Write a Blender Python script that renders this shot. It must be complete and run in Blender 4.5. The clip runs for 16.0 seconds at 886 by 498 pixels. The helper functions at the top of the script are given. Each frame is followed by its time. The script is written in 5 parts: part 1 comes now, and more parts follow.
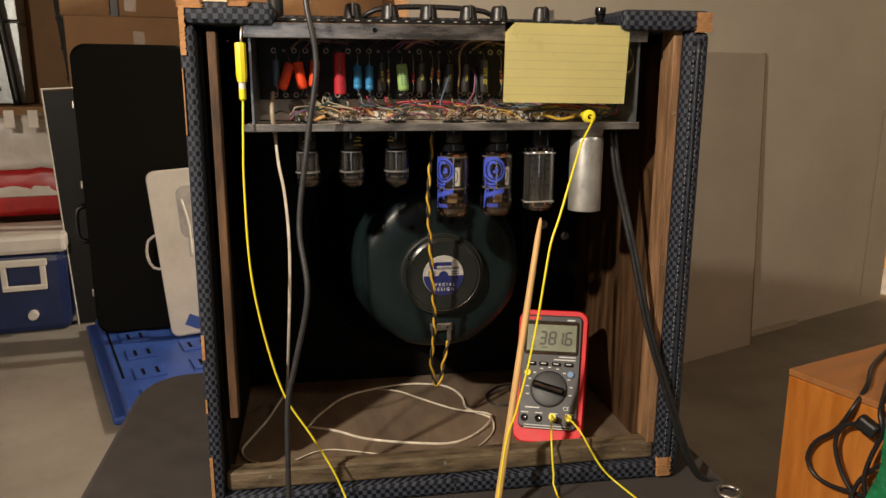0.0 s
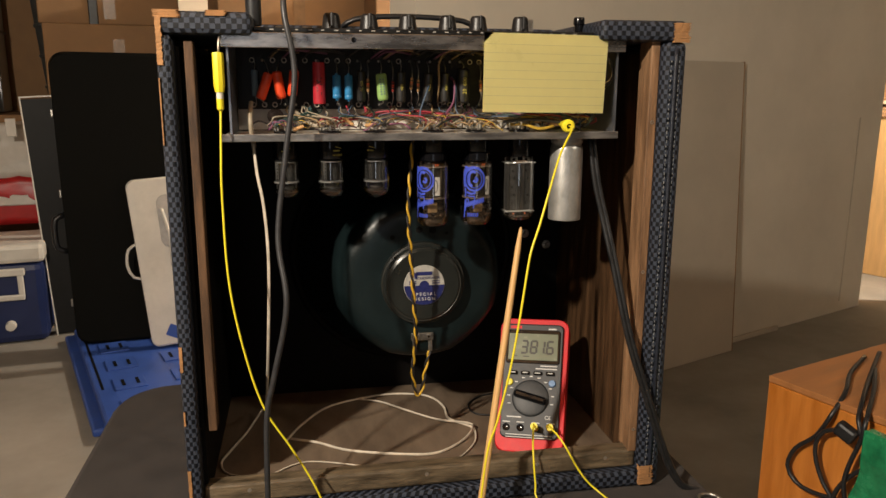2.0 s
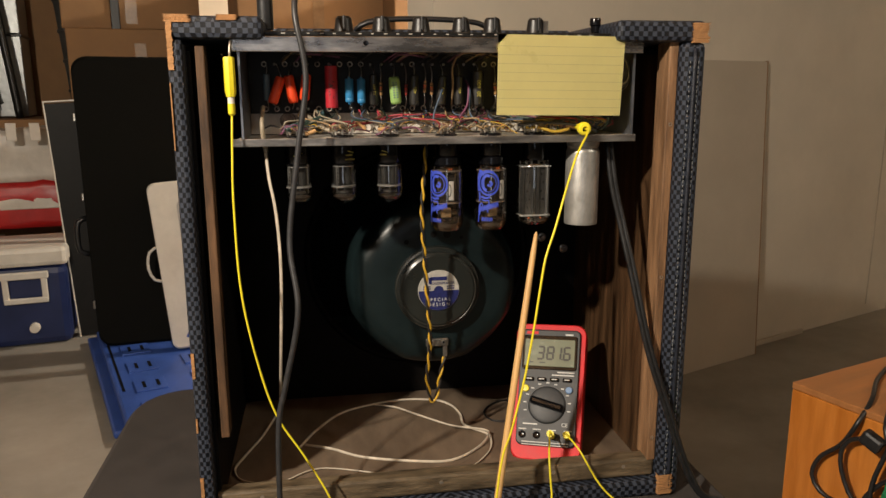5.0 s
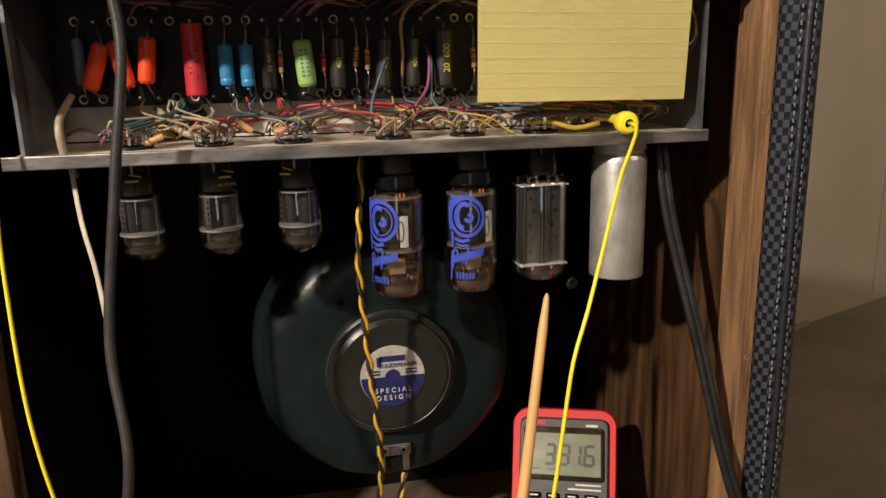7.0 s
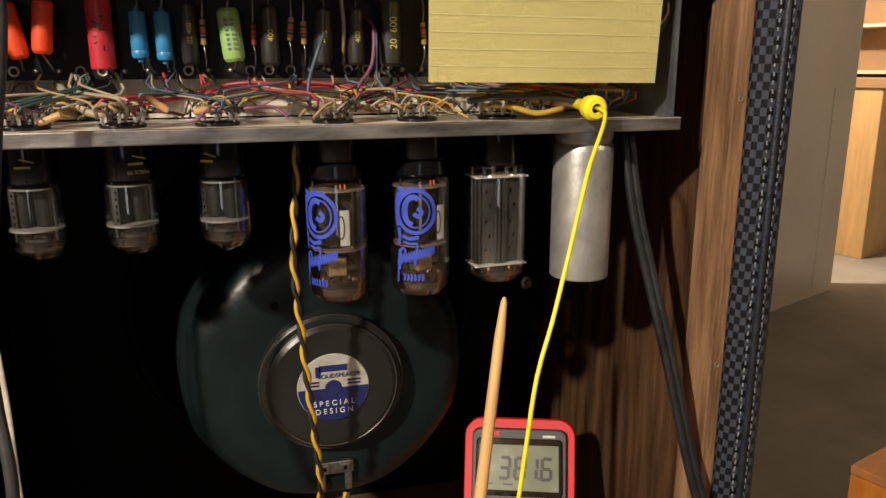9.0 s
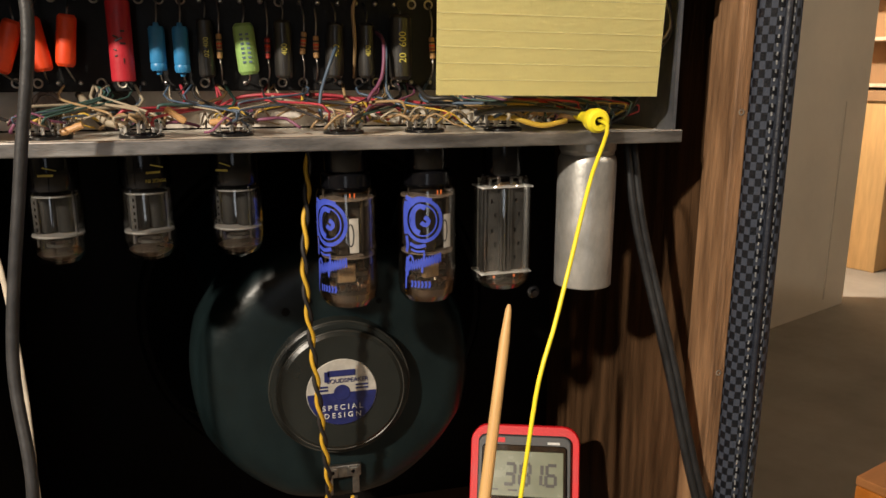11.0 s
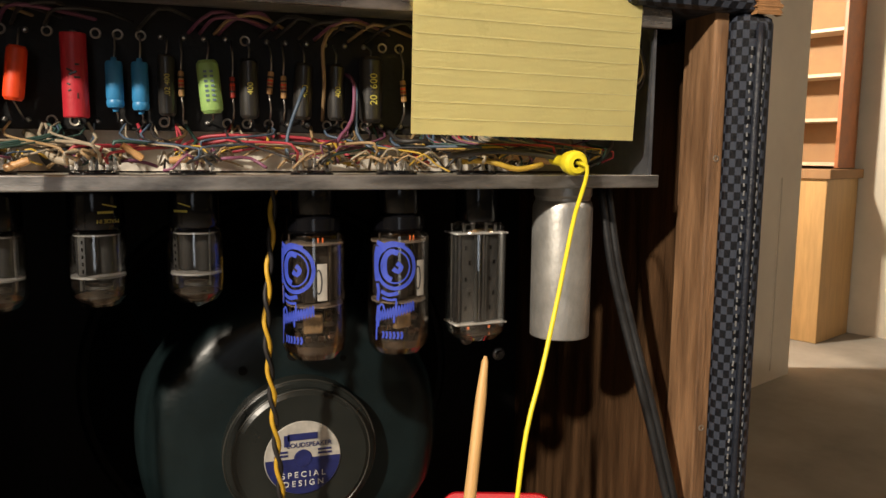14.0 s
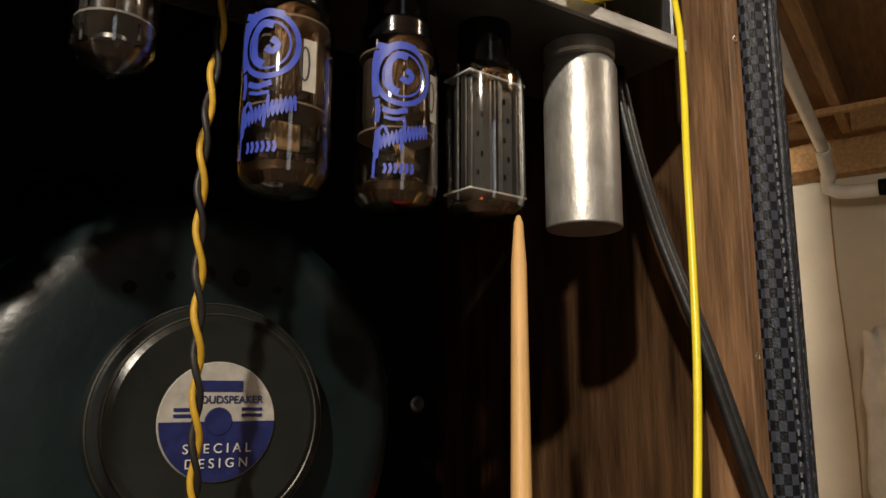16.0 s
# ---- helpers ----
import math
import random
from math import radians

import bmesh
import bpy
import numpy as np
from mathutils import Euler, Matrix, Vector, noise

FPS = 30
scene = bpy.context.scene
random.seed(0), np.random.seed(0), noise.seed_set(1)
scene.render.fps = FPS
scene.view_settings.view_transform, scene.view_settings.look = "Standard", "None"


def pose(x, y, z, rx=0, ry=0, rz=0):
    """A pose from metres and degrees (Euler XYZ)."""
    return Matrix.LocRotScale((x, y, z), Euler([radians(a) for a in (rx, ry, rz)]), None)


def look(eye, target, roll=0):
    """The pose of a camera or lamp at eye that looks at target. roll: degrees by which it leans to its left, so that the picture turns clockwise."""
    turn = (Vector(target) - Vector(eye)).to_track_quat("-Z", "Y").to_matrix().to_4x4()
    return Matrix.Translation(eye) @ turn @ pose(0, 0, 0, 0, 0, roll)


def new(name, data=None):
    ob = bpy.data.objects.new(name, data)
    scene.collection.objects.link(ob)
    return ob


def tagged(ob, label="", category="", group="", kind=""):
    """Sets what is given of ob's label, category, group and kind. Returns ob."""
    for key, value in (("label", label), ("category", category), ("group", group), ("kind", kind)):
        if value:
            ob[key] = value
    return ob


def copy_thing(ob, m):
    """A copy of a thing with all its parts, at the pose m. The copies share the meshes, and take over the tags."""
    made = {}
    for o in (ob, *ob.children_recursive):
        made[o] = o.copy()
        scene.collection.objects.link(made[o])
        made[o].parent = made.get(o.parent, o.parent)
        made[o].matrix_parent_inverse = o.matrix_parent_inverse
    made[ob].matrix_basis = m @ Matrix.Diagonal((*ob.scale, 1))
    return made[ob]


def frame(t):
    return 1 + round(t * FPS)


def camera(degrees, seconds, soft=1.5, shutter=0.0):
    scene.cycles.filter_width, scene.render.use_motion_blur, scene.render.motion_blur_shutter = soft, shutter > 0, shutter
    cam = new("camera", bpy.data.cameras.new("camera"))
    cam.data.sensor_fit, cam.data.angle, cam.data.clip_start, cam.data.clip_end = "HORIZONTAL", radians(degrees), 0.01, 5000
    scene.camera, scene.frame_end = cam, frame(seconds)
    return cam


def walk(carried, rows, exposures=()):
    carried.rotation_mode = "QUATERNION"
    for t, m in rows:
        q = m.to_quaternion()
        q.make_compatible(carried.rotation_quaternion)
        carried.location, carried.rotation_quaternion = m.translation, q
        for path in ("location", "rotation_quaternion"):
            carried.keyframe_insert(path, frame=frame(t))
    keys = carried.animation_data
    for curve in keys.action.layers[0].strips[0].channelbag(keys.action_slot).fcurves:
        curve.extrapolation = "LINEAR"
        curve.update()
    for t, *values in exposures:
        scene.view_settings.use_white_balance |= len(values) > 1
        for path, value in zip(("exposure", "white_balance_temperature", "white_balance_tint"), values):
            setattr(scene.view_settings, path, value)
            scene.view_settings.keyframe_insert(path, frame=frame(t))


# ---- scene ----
cam = camera(60.9, 16.0)
PATH = [
    (0, (-0.13, 0.119, 0.826), (0.19, 2.043, 0.386), 0.2),
    (0.5, (-0.124, 0.119, 0.83), (0.22, 2.04, 0.394), 0.2),
    (1, (-0.121, 0.122, 0.827), (0.223, 2.044, 0.396), 0.2),
    (1.5, (-0.123, 0.123, 0.83), (0.233, 2.044, 0.399), 0.3),
    (2, (-0.126, 0.121, 0.828), (0.237, 2.042, 0.407), 0.2),
    (2.5, (-0.126, 0.12, 0.828), (0.23, 2.043, 0.407), 0.3),
    (3, (-0.128, 0.122, 0.829), (0.225, 2.046, 0.409), 0.3),
    (3.5, (-0.129, 0.118, 0.83), (0.218, 2.045, 0.42), 0.2),
    (4, (-0.129, 0.117, 0.831), (0.208, 2.045, 0.421), 0.2),
    (6.3, (-0.079, 0.285, 0.823), (0.206, 2.206, 0.378), -0.7),
    (6.5, (-0.072, 0.343, 0.822), (0.252, 2.264, 0.366), -0.9),
    (7, (-0.05, 0.436, 0.824), (0.315, 2.345, 0.353), -1.3),
    (7.5, (-0.033, 0.479, 0.819), (0.402, 2.373, 0.349), -1.2),
    (8, (-0.036, 0.484, 0.816), (0.438, 2.368, 0.34), -0.9),
    (8.5, (-0.037, 0.482, 0.815), (0.457, 2.36, 0.335), -0.5),
    (9, (-0.04, 0.483, 0.814), (0.459, 2.358, 0.33), -0.2),
    (11.5, (-0.041, 0.47, 0.816), (0.43, 2.36, 0.364), 0.0),
    (12, (-0.042, 0.471, 0.818), (0.444, 2.357, 0.364), -0.1),
    (12.5, (-0.043, 0.473, 0.815), (0.459, 2.358, 0.372), 0.2),
    (13, (-0.039, 0.468, 0.813), (0.452, 2.361, 0.395), 0.1),
    (13.5, (-0.042, 0.471, 0.812), (0.482, 2.364, 0.436), 0.2),
    (14, (-0.049, 0.492, 0.795), (0.565, 2.378, 0.541), 0.5),
    (14.5, (-0.062, 0.537, 0.751), (0.693, 2.386, 0.653), 0.5),
    (15, (-0.082, 0.59, 0.702), (0.805, 2.381, 0.755), 0.6),
    (15.5, (-0.082, 0.624, 0.662), (0.936, 2.335, 0.856), 0.5),
    (16, (-0.087, 0.639, 0.618), (0.996, 2.28, 0.987), 0.2),
]
walk(cam, [(t, look(eye, target, roll)) for t, eye, target, roll in PATH],
     [(0.0, 0.0), (6.0, 0.0), (7.5, 0.08), (14.0, 0.08), (15.0, -0.2), (16.0, -0.42)])

# ---- light ----
world = bpy.data.worlds.new("basement_air")
scene.world = world
world.use_nodes = True
world.node_tree.nodes["Background"].inputs[0].default_value = (0.5, 0.45, 0.4, 1)
world.node_tree.nodes["Background"].inputs[1].default_value = 0.02


def bulb(name, place, watts, radius, colour):
    data = bpy.data.lights.new(name, "POINT")
    data.energy, data.shadow_soft_size, data.color = watts, radius, colour
    ob = new(name, data)
    ob.location = place
    return ob


bulb("bench_light", (-0.98, -0.07, 1.50), 146, 0.032, (1.0, 0.885, 0.73))
bulb("room_light", (1.777, 3.55, 1.85), 270, 0.05, (1.0, 0.89, 0.73))
# unseen fill lamp added on the right to lift the partition wall
bulb("wall_fill_light", (1.6, -0.5, 1.88), 36, 0.06, (1.0, 0.89, 0.72))

# unseen tall area light added behind the camera for highlights on the tubes
rear_data = bpy.data.lights.new("added_rear_light", "AREA")
rear_data.shape, rear_data.size, rear_data.size_y, rear_data.energy, rear_data.color = "RECTANGLE", 0.42, 1.3, 2.0, (0.86, 0.92, 1.0)
rear_light = new("added_rear_light", rear_data)
rear_light.matrix_basis = pose(-0.42, -1.7, 0.98, 90, 0, 0)

# ---- mesh helpers ----
FLOOR = -0.2
CELL = 0.0047


def at(o, name, value):
    o.inputs[name].default_value = value


def mat(name, col, rough=0.6, metal=0.0, var=0.2, scale=25.0, bump=0.15, fine=300.0, stretch=(1, 1, 1), second=None, spots=0.5, **more):
    m = bpy.data.materials.new(name)
    m.use_nodes = True
    nt = m.node_tree
    p = nt.nodes["Principled BSDF"]
    co = nt.nodes.new("ShaderNodeTexCoord")
    mp = nt.nodes.new("ShaderNodeMapping")
    mp.inputs["Scale"].default_value = stretch
    nt.links.new(co.outputs["Object"], mp.inputs[0])
    n1 = nt.nodes.new("ShaderNodeTexNoise")
    at(n1, "Scale", scale), at(n1, "Detail", 5.0), at(n1, "Roughness", 0.62)
    nt.links.new(mp.outputs[0], n1.inputs["Vector"])
    ramp = nt.nodes.new("ShaderNodeValToRGB")
    ramp.color_ramp.elements[0].position, ramp.color_ramp.elements[1].position = spots - 0.2, spots + 0.2
    a = [c * (1 - var) for c in col]
    b = list(second) if second else [min(1, c * (1 + var)) for c in col]
    ramp.color_ramp.elements[0].color, ramp.color_ramp.elements[1].color = (*a, 1), (*b, 1)
    nt.links.new(n1.outputs[0], ramp.inputs[0])
    nt.links.new(ramp.outputs[0], p.inputs["Base Color"])
    n2 = nt.nodes.new("ShaderNodeTexNoise")
    at(n2, "Scale", fine), at(n2, "Detail", 3.0)
    nt.links.new(mp.outputs[0], n2.inputs["Vector"])
    bp = nt.nodes.new("ShaderNodeBump")
    at(bp, "Strength", bump), at(bp, "Distance", 0.002)
    nt.links.new(n2.outputs[0], bp.inputs["Height"])
    nt.links.new(bp.outputs[0], p.inputs["Normal"])
    mr = nt.nodes.new("ShaderNodeMapRange")
    at(mr, "To Min", max(0.02, rough - 0.12)), at(mr, "To Max", min(1, rough + 0.12))
    nt.links.new(n1.outputs[0], mr.inputs[0])
    nt.links.new(mr.outputs[0], p.inputs["Roughness"])
    at(p, "Metallic", metal)
    for key, value in more.items():
        at(p, key.replace("_", " "), value)
    return m


def glass(name, tint):
    """Thin blown glass: clear straight on, mirror-like towards its rims."""
    m = bpy.data.materials.new(name)
    m.use_nodes = True
    nt = m.node_tree
    nt.nodes.remove(nt.nodes["Principled BSDF"])
    clear = nt.nodes.new("ShaderNodeBsdfTransparent")
    at(clear, "Color", (*tint, 1))
    gloss = nt.nodes.new("ShaderNodeBsdfGlossy")
    at(gloss, "Roughness", 0.06), at(gloss, "Color", (0.9, 0.9, 0.9, 1))
    facing = nt.nodes.new("ShaderNodeLayerWeight")
    at(facing, "Blend", 0.5)
    bend = nt.nodes.new("ShaderNodeMath")
    bend.operation = "POWER"
    bend.inputs[1].default_value = 3.0
    span_ = nt.nodes.new("ShaderNodeMapRange")
    at(span_, "To Min", 0.09), at(span_, "To Max", 0.8)
    mix = nt.nodes.new("ShaderNodeMixShader")
    nt.links.new(facing.outputs["Facing"], bend.inputs[0])
    nt.links.new(bend.outputs[0], span_.inputs[0])
    nt.links.new(span_.outputs[0], mix.inputs[0])
    nt.links.new(clear.outputs[0], mix.inputs[1])
    nt.links.new(gloss.outputs[0], mix.inputs[2])
    nt.links.new(mix.outputs[0], nt.nodes["Material Output"].inputs[0])
    return m


def cloth(name):
    """Dark blue and grey checked covering, with worn threads."""
    m = mat(name, (0.02, 0.025, 0.04), 0.45, 0.0, 0.3, 60, 0.25, 900, Specular_IOR_Level=0.35)
    nt = m.node_tree
    p = nt.nodes["Principled BSDF"]
    co = nt.nodes.new("ShaderNodeTexCoord")
    nz = nt.nodes.new("ShaderNodeTexNoise")
    at(nz, "Scale", 45.0)
    ch = nt.nodes.new("ShaderNodeTexChecker")
    at(ch, "Scale", 1 / CELL), at(ch, "Color1", (0.004, 0.005, 0.008, 1)), at(ch, "Color2", (0.040, 0.048, 0.068, 1))
    mix = nt.nodes.new("ShaderNodeMix")
    mix.data_type = "VECTOR"
    at(mix, "Factor", 0.0011)
    nt.links.new(co.outputs["Object"], nz.inputs["Vector"])
    nt.links.new(co.outputs["Object"], mix.inputs[4])
    nt.links.new(nz.outputs["Color"], mix.inputs[5])
    # the checks run on round the corners: |x| + y across, z along
    sep = nt.nodes.new("ShaderNodeSeparateXYZ")
    size = nt.nodes.new("ShaderNodeMath")
    size.operation = "ABSOLUTE"
    both = nt.nodes.new("ShaderNodeMath")
    join = nt.nodes.new("ShaderNodeCombineXYZ")
    join.inputs[1].default_value = CELL / 2
    nt.links.new(mix.outputs[1], sep.inputs[0])
    nt.links.new(sep.outputs[0], size.inputs[0])
    nt.links.new(size.outputs[0], both.inputs[0])
    nt.links.new(sep.outputs[1], both.inputs[1])
    nt.links.new(both.outputs[0], join.inputs[0])
    nt.links.new(sep.outputs[2], join.inputs[2])
    nt.links.new(join.outputs[0], ch.inputs["Vector"])
    nt.links.new(ch.outputs[0], p.inputs["Base Color"])
    weave = nt.nodes.new("ShaderNodeBump")
    at(weave, "Strength", 0.7), at(weave, "Distance", 0.0006)
    nt.links.new(ch.outputs[1], weave.inputs["Height"])
    nt.links.new(nt.nodes["Bump"].outputs[0], weave.inputs["Normal"])
    nt.links.new(weave.outputs[0], p.inputs["Normal"])
    return m


def bm_box(bm, c, s, bevel=0.0, rot=None):
    """A box round c of the sizes s; bevel in metres; rot: a matrix."""
    made = bmesh.ops.create_cube(bm, size=1.0)["verts"]
    bmesh.ops.scale(bm, vec=s, verts=made)
    if bevel:
        edges = list({e for v in made for e in v.link_edges})
        made = list({v for f in bmesh.ops.bevel(bm, geom=edges, offset=bevel, segments=2, affect="EDGES", profile=0.5)["faces"] for v in f.verts} | {v for v in made if v.is_valid})
    if rot is not None:
        bmesh.ops.transform(bm, matrix=rot, verts=made)
    bmesh.ops.translate(bm, vec=c, verts=made)
    return bm


def box(c, s, bevel=0.0, rot=None):
    return bm_box(bmesh.new(), c, s, bevel, rot)


def sharpen(bm, angle=0.5):
    """Keeps hard edges hard on a smooth-shaded mesh."""
    for e in bm.edges:
        if len(e.link_faces) == 2 and e.calc_face_angle() > angle:
            e.smooth = False
    return bm


def shell(profile, t=0.0007):
    """A profile with an inner wall, for blown glass."""
    return profile + [(max(0.0, r - t), h + (t if r < 0.009 else 0.0)) for r, h in reversed(profile)]


def lathe(profile, segs=28, axis="z", c=(0, 0, 0)):
    """Turns (radius, height) pairs round an axis."""
    bm = bmesh.new()
    rings = []
    for r, h in profile:
        ring = []
        for i in range(segs):
            a = 2 * math.pi * i / segs
            x, y = r * math.cos(a), r * math.sin(a)
            p = (x, y, h) if axis == "z" else (x, h, y) if axis == "y" else (h, x, y)
            ring.append(bm.verts.new((p[0] + c[0], p[1] + c[1], p[2] + c[2])))
        rings.append(ring)
    for a, b in zip(rings, rings[1:]):
        for i in range(segs):
            j = (i + 1) % segs
            bm.faces.new((a[i], a[j], b[j], b[i]))
    closed = abs(profile[0][0] - profile[-1][0]) < 0.001 and abs(profile[0][1] - profile[-1][1]) < 0.001 and len(profile) > 3
    for ring, r in ((rings[0], profile[0][0]), (rings[-1], profile[-1][0])):
        if r > 1e-5 and not closed:
            bm.faces.new(ring)
    bmesh.ops.remove_doubles(bm, verts=bm.verts, dist=1e-6)
    bmesh.ops.recalc_face_normals(bm, faces=bm.faces)
    for f in bm.faces:
        f.smooth = True
    return sharpen(bm)


def smooth_line(pts, step):
    """A Catmull-Rom line through the points."""
    p = [Vector(q) for q in pts]
    p = [p[0] * 2 - p[1]] + p + [p[-1] * 2 - p[-2]]
    out = []
    for a, b, c, d in zip(p, p[1:], p[2:], p[3:]):
        n = max(2, int((c - b).length / step))
        for i in range(n):
            t = i / n
            out.append(0.5 * ((2 * b) + (c - a) * t + (2 * a - 5 * b + 4 * c - d) * t * t + (3 * b - a - 3 * c + d) * t ** 3))
    return out + [p[-2]]


def sweep(line, r, sides=8, bm=None, flat=1.0):
    """A round or flattened cord along a line."""
    bm = bm or bmesh.new()
    rings, ref = [], Vector((0.3, 0.9, 0.2))
    for i, q in enumerate(line):
        tan = (line[min(i + 1, len(line) - 1)] - line[max(i - 1, 0)])
        tan = tan.normalized() if tan.length > 1e-9 else Vector((0, 0, 1))
        ref = ref - tan * ref.dot(tan)
        ref = ref.normalized() if ref.length > 1e-6 else tan.orthogonal().normalized()
        up = tan.cross(ref)
        rings.append([bm.verts.new(q + ref * (r * math.cos(2 * math.pi * k / sides) / flat) + up * (r * flat * math.sin(2 * math.pi * k / sides))) for k in range(sides)])
    for a, b in zip(rings, rings[1:]):
        for k in range(sides):
            f = bm.faces.new((a[k], a[(k + 1) % sides], b[(k + 1) % sides], b[k]))
            f.smooth = True
    bm.faces.new(rings[0]), bm.faces.new(rings[-1])
    bmesh.ops.recalc_face_normals(bm, faces=bm.faces)
    return bm


def cord(pts, r, sides=8, step=0.008, flat=1.0):
    return sweep(smooth_line(pts, step), r, sides, None, flat)


def mesh_of(bm, name, material):
    me = bpy.data.meshes.new(name)
    bm.to_mesh(me)
    bm.free()
    me.materials.append(material)
    return me


def part(name, bm, material, parent, label=""):
    ob = new(name, mesh_of(bm, name, material))
    ob.parent = parent
    return tagged(ob, label)


def thing(name, label, category, group="", kind="", bm=None, material=None, m=None):
    ob = new(name, mesh_of(bm, name, material) if bm else None)
    if m is not None:
        ob.matrix_basis = m
    return tagged(ob, label, category, group, kind)


def words(name, text, size, m, material, parent, depth=0.0002):
    """Lettering in the built-in font, as a mesh, centred on the pose m."""
    cu = bpy.data.curves.new(name, "FONT")
    cu.body, cu.size, cu.align_x, cu.align_y, cu.extrude = text, size, "CENTER", "CENTER", depth
    tmp = bpy.data.objects.new(name, cu)
    scene.collection.objects.link(tmp)
    me = bpy.data.meshes.new_from_object(tmp.evaluated_get(bpy.context.evaluated_depsgraph_get()))
    bpy.data.objects.remove(tmp)
    me.materials.clear()
    me.materials.append(material)
    ob = new(name, me)
    ob.parent, ob.matrix_basis = parent, m
    return ob


def frame_of(o, right, up):
    """A pose with its x along right, its z along up."""
    x, z = Vector(right).normalized(), Vector(up).normalized()
    y = z.cross(x).normalized()
    x = y.cross(z)
    return Matrix(((x.x, y.x, z.x, o[0]), (x.y, y.y, z.y, o[1]), (x.z, y.z, z.z, o[2]), (0, 0, 0, 1)))


# ---- materials ----
CLOTH = cloth("checked_covering")
CLOTH_DARK = mat("dark_covering", (0.012, 0.015, 0.024), 0.4, 0, 0.4, 90, 0.3, 900)
PINE = mat("old_pine", (0.150, 0.076, 0.036), 0.6, 0, 0.5, 11, 0.35, 70, (7, 7, 0.8), (0.34, 0.19, 0.095))
CLEAT = mat("shaded_cleat", (0.045, 0.022, 0.010), 0.7, 0, 0.5, 14, 0.3, 60, (4, 4, 0.8), (0.15, 0.075, 0.032))
THREAD = mat("pale_thread", (0.20, 0.21, 0.22), 0.25, 0, 0.5, 300, 0.1, 900)
BARE = mat("torn_bare_wood", (0.34, 0.17, 0.065), 0.75, 0, 0.35, 40, 0.5, 200)
PINE_Y = mat("old_pine_grain_back", (0.115, 0.078, 0.050), 0.75, 0, 0.3, 9, 0.25, 60, (2.5, 1, 2.5), (0.170, 0.122, 0.082))
PINE_X = mat("worn_pine_rail", (0.070, 0.050, 0.028), 0.55, 0, 0.6, 14, 0.4, 70, (1.5, 6, 6), (0.17, 0.125, 0.075))
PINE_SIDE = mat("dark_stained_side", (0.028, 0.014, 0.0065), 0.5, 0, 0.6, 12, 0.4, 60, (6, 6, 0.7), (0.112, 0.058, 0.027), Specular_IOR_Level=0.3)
BLACK_WOOD = mat("near_black_inside", (0.0035, 0.0029, 0.0026), 0.65, 0, 0.4, 20, 0.3, 150, Specular_IOR_Level=0.15)
STEEL = mat("tarnished_chrome", (0.17, 0.165, 0.175), 0.28, 0.95, 0.5, 22, 0.06, 400, (1, 4, 4), (0.62, 0.58, 0.55))
STEEL_EDGE = mat("scratched_edge_steel", (0.16, 0.155, 0.155), 0.42, 0.9, 0.5, 22, 0.08, 400, (1, 4, 4), (0.44, 0.42, 0.40))
STEEL_END = mat("end_steel", (0.24, 0.25, 0.28), 0.32, 0.8, 0.35, 30, 0.1, 300)
STEEL_IN = mat("dull_chassis_steel", (0.60, 0.55, 0.48), 0.45, 0.15, 0.3, 30, 0.1, 300)
ALU = mat("brushed_aluminium_can", (0.50, 0.49, 0.46), 0.40, 0.72, 0.34, 34, 0.10, 260, (1.6, 1.6, 1), (0.60, 0.59, 0.56))
STEEL_DARK = mat("dark_chassis_steel", (0.05, 0.046, 0.042), 0.5, 0.3, 0.4, 30, 0.1, 300)
FIBRE = mat("black_fibre_board", (0.0055, 0.0048, 0.0045), 0.5, 0, 0.4, 30, 0.2, 250, Specular_IOR_Level=0.25)
TIN = mat("solder_tin", (0.42, 0.40, 0.37), 0.35, 1.0, 0.3, 200, 0.2, 900)
BRASS = mat("dull_brass", (0.46, 0.40, 0.33), 0.4, 0.8, 0.25, 150, 0.1, 600)
BAKELITE = mat("black_bakelite", (0.0035, 0.0035, 0.0045), 0.14, 0, 0.3, 80, 0.03, 600, Specular_IOR_Level=0.4)
KNOB = mat("dull_black_knob", (0.010, 0.009, 0.009), 0.40, 0, 0.3, 80, 0.08, 600)
TEAL = mat("dark_teal_paint", (0.0060, 0.0116, 0.0126), 0.36, 0, 0.3, 18, 0.08, 260, Specular_IOR_Level=0.3)
RIM_PALE = mat("painted_rim_highlight", (0.045, 0.043, 0.037), 0.4, 0.3, 0.5, 40, 0.1, 300)
TEAL_CAP = mat("grey_green_paint", (0.0135, 0.0155, 0.0140), 0.30, 0, 0.25, 18, 0.06, 260)
GLASS = glass("tube_glass", (0.92, 0.92, 0.915))
GLASS_SMOKE = glass("smoked_tube_glass", (0.88, 0.83, 0.78))
PLATE = mat("grey_anode_metal", (0.042, 0.041, 0.040), 0.4, 0.4, 0.3, 60, 0.1, 500)
PLATE_SHINY = mat("bright_anode_metal", (0.24, 0.235, 0.225), 0.35, 0.9, 0.3, 60, 0.1, 500)
PLATE_MID = mat("mid_grey_anode_metal", (0.085, 0.084, 0.082), 0.45, 0.5, 0.3, 60, 0.1, 500)
GETTER_TAN = mat("tan_getter_metal", (0.42, 0.33, 0.20), 0.5, 0.2, 0.35, 160, 0.2, 500)
GETTER_DARK = mat("dark_getter_metal", (0.13, 0.085, 0.06), 0.3, 0.8, 0.5, 160, 0.2, 500)
MICA = mat("white_mica", (0.30, 0.29, 0.28), 0.5, 0, 0.1, 80, 0.1, 500)
GETTER = mat("getter_mirror", (0.22, 0.16, 0.11), 0.2, 0.9, 0.4, 120, 0.1, 500)
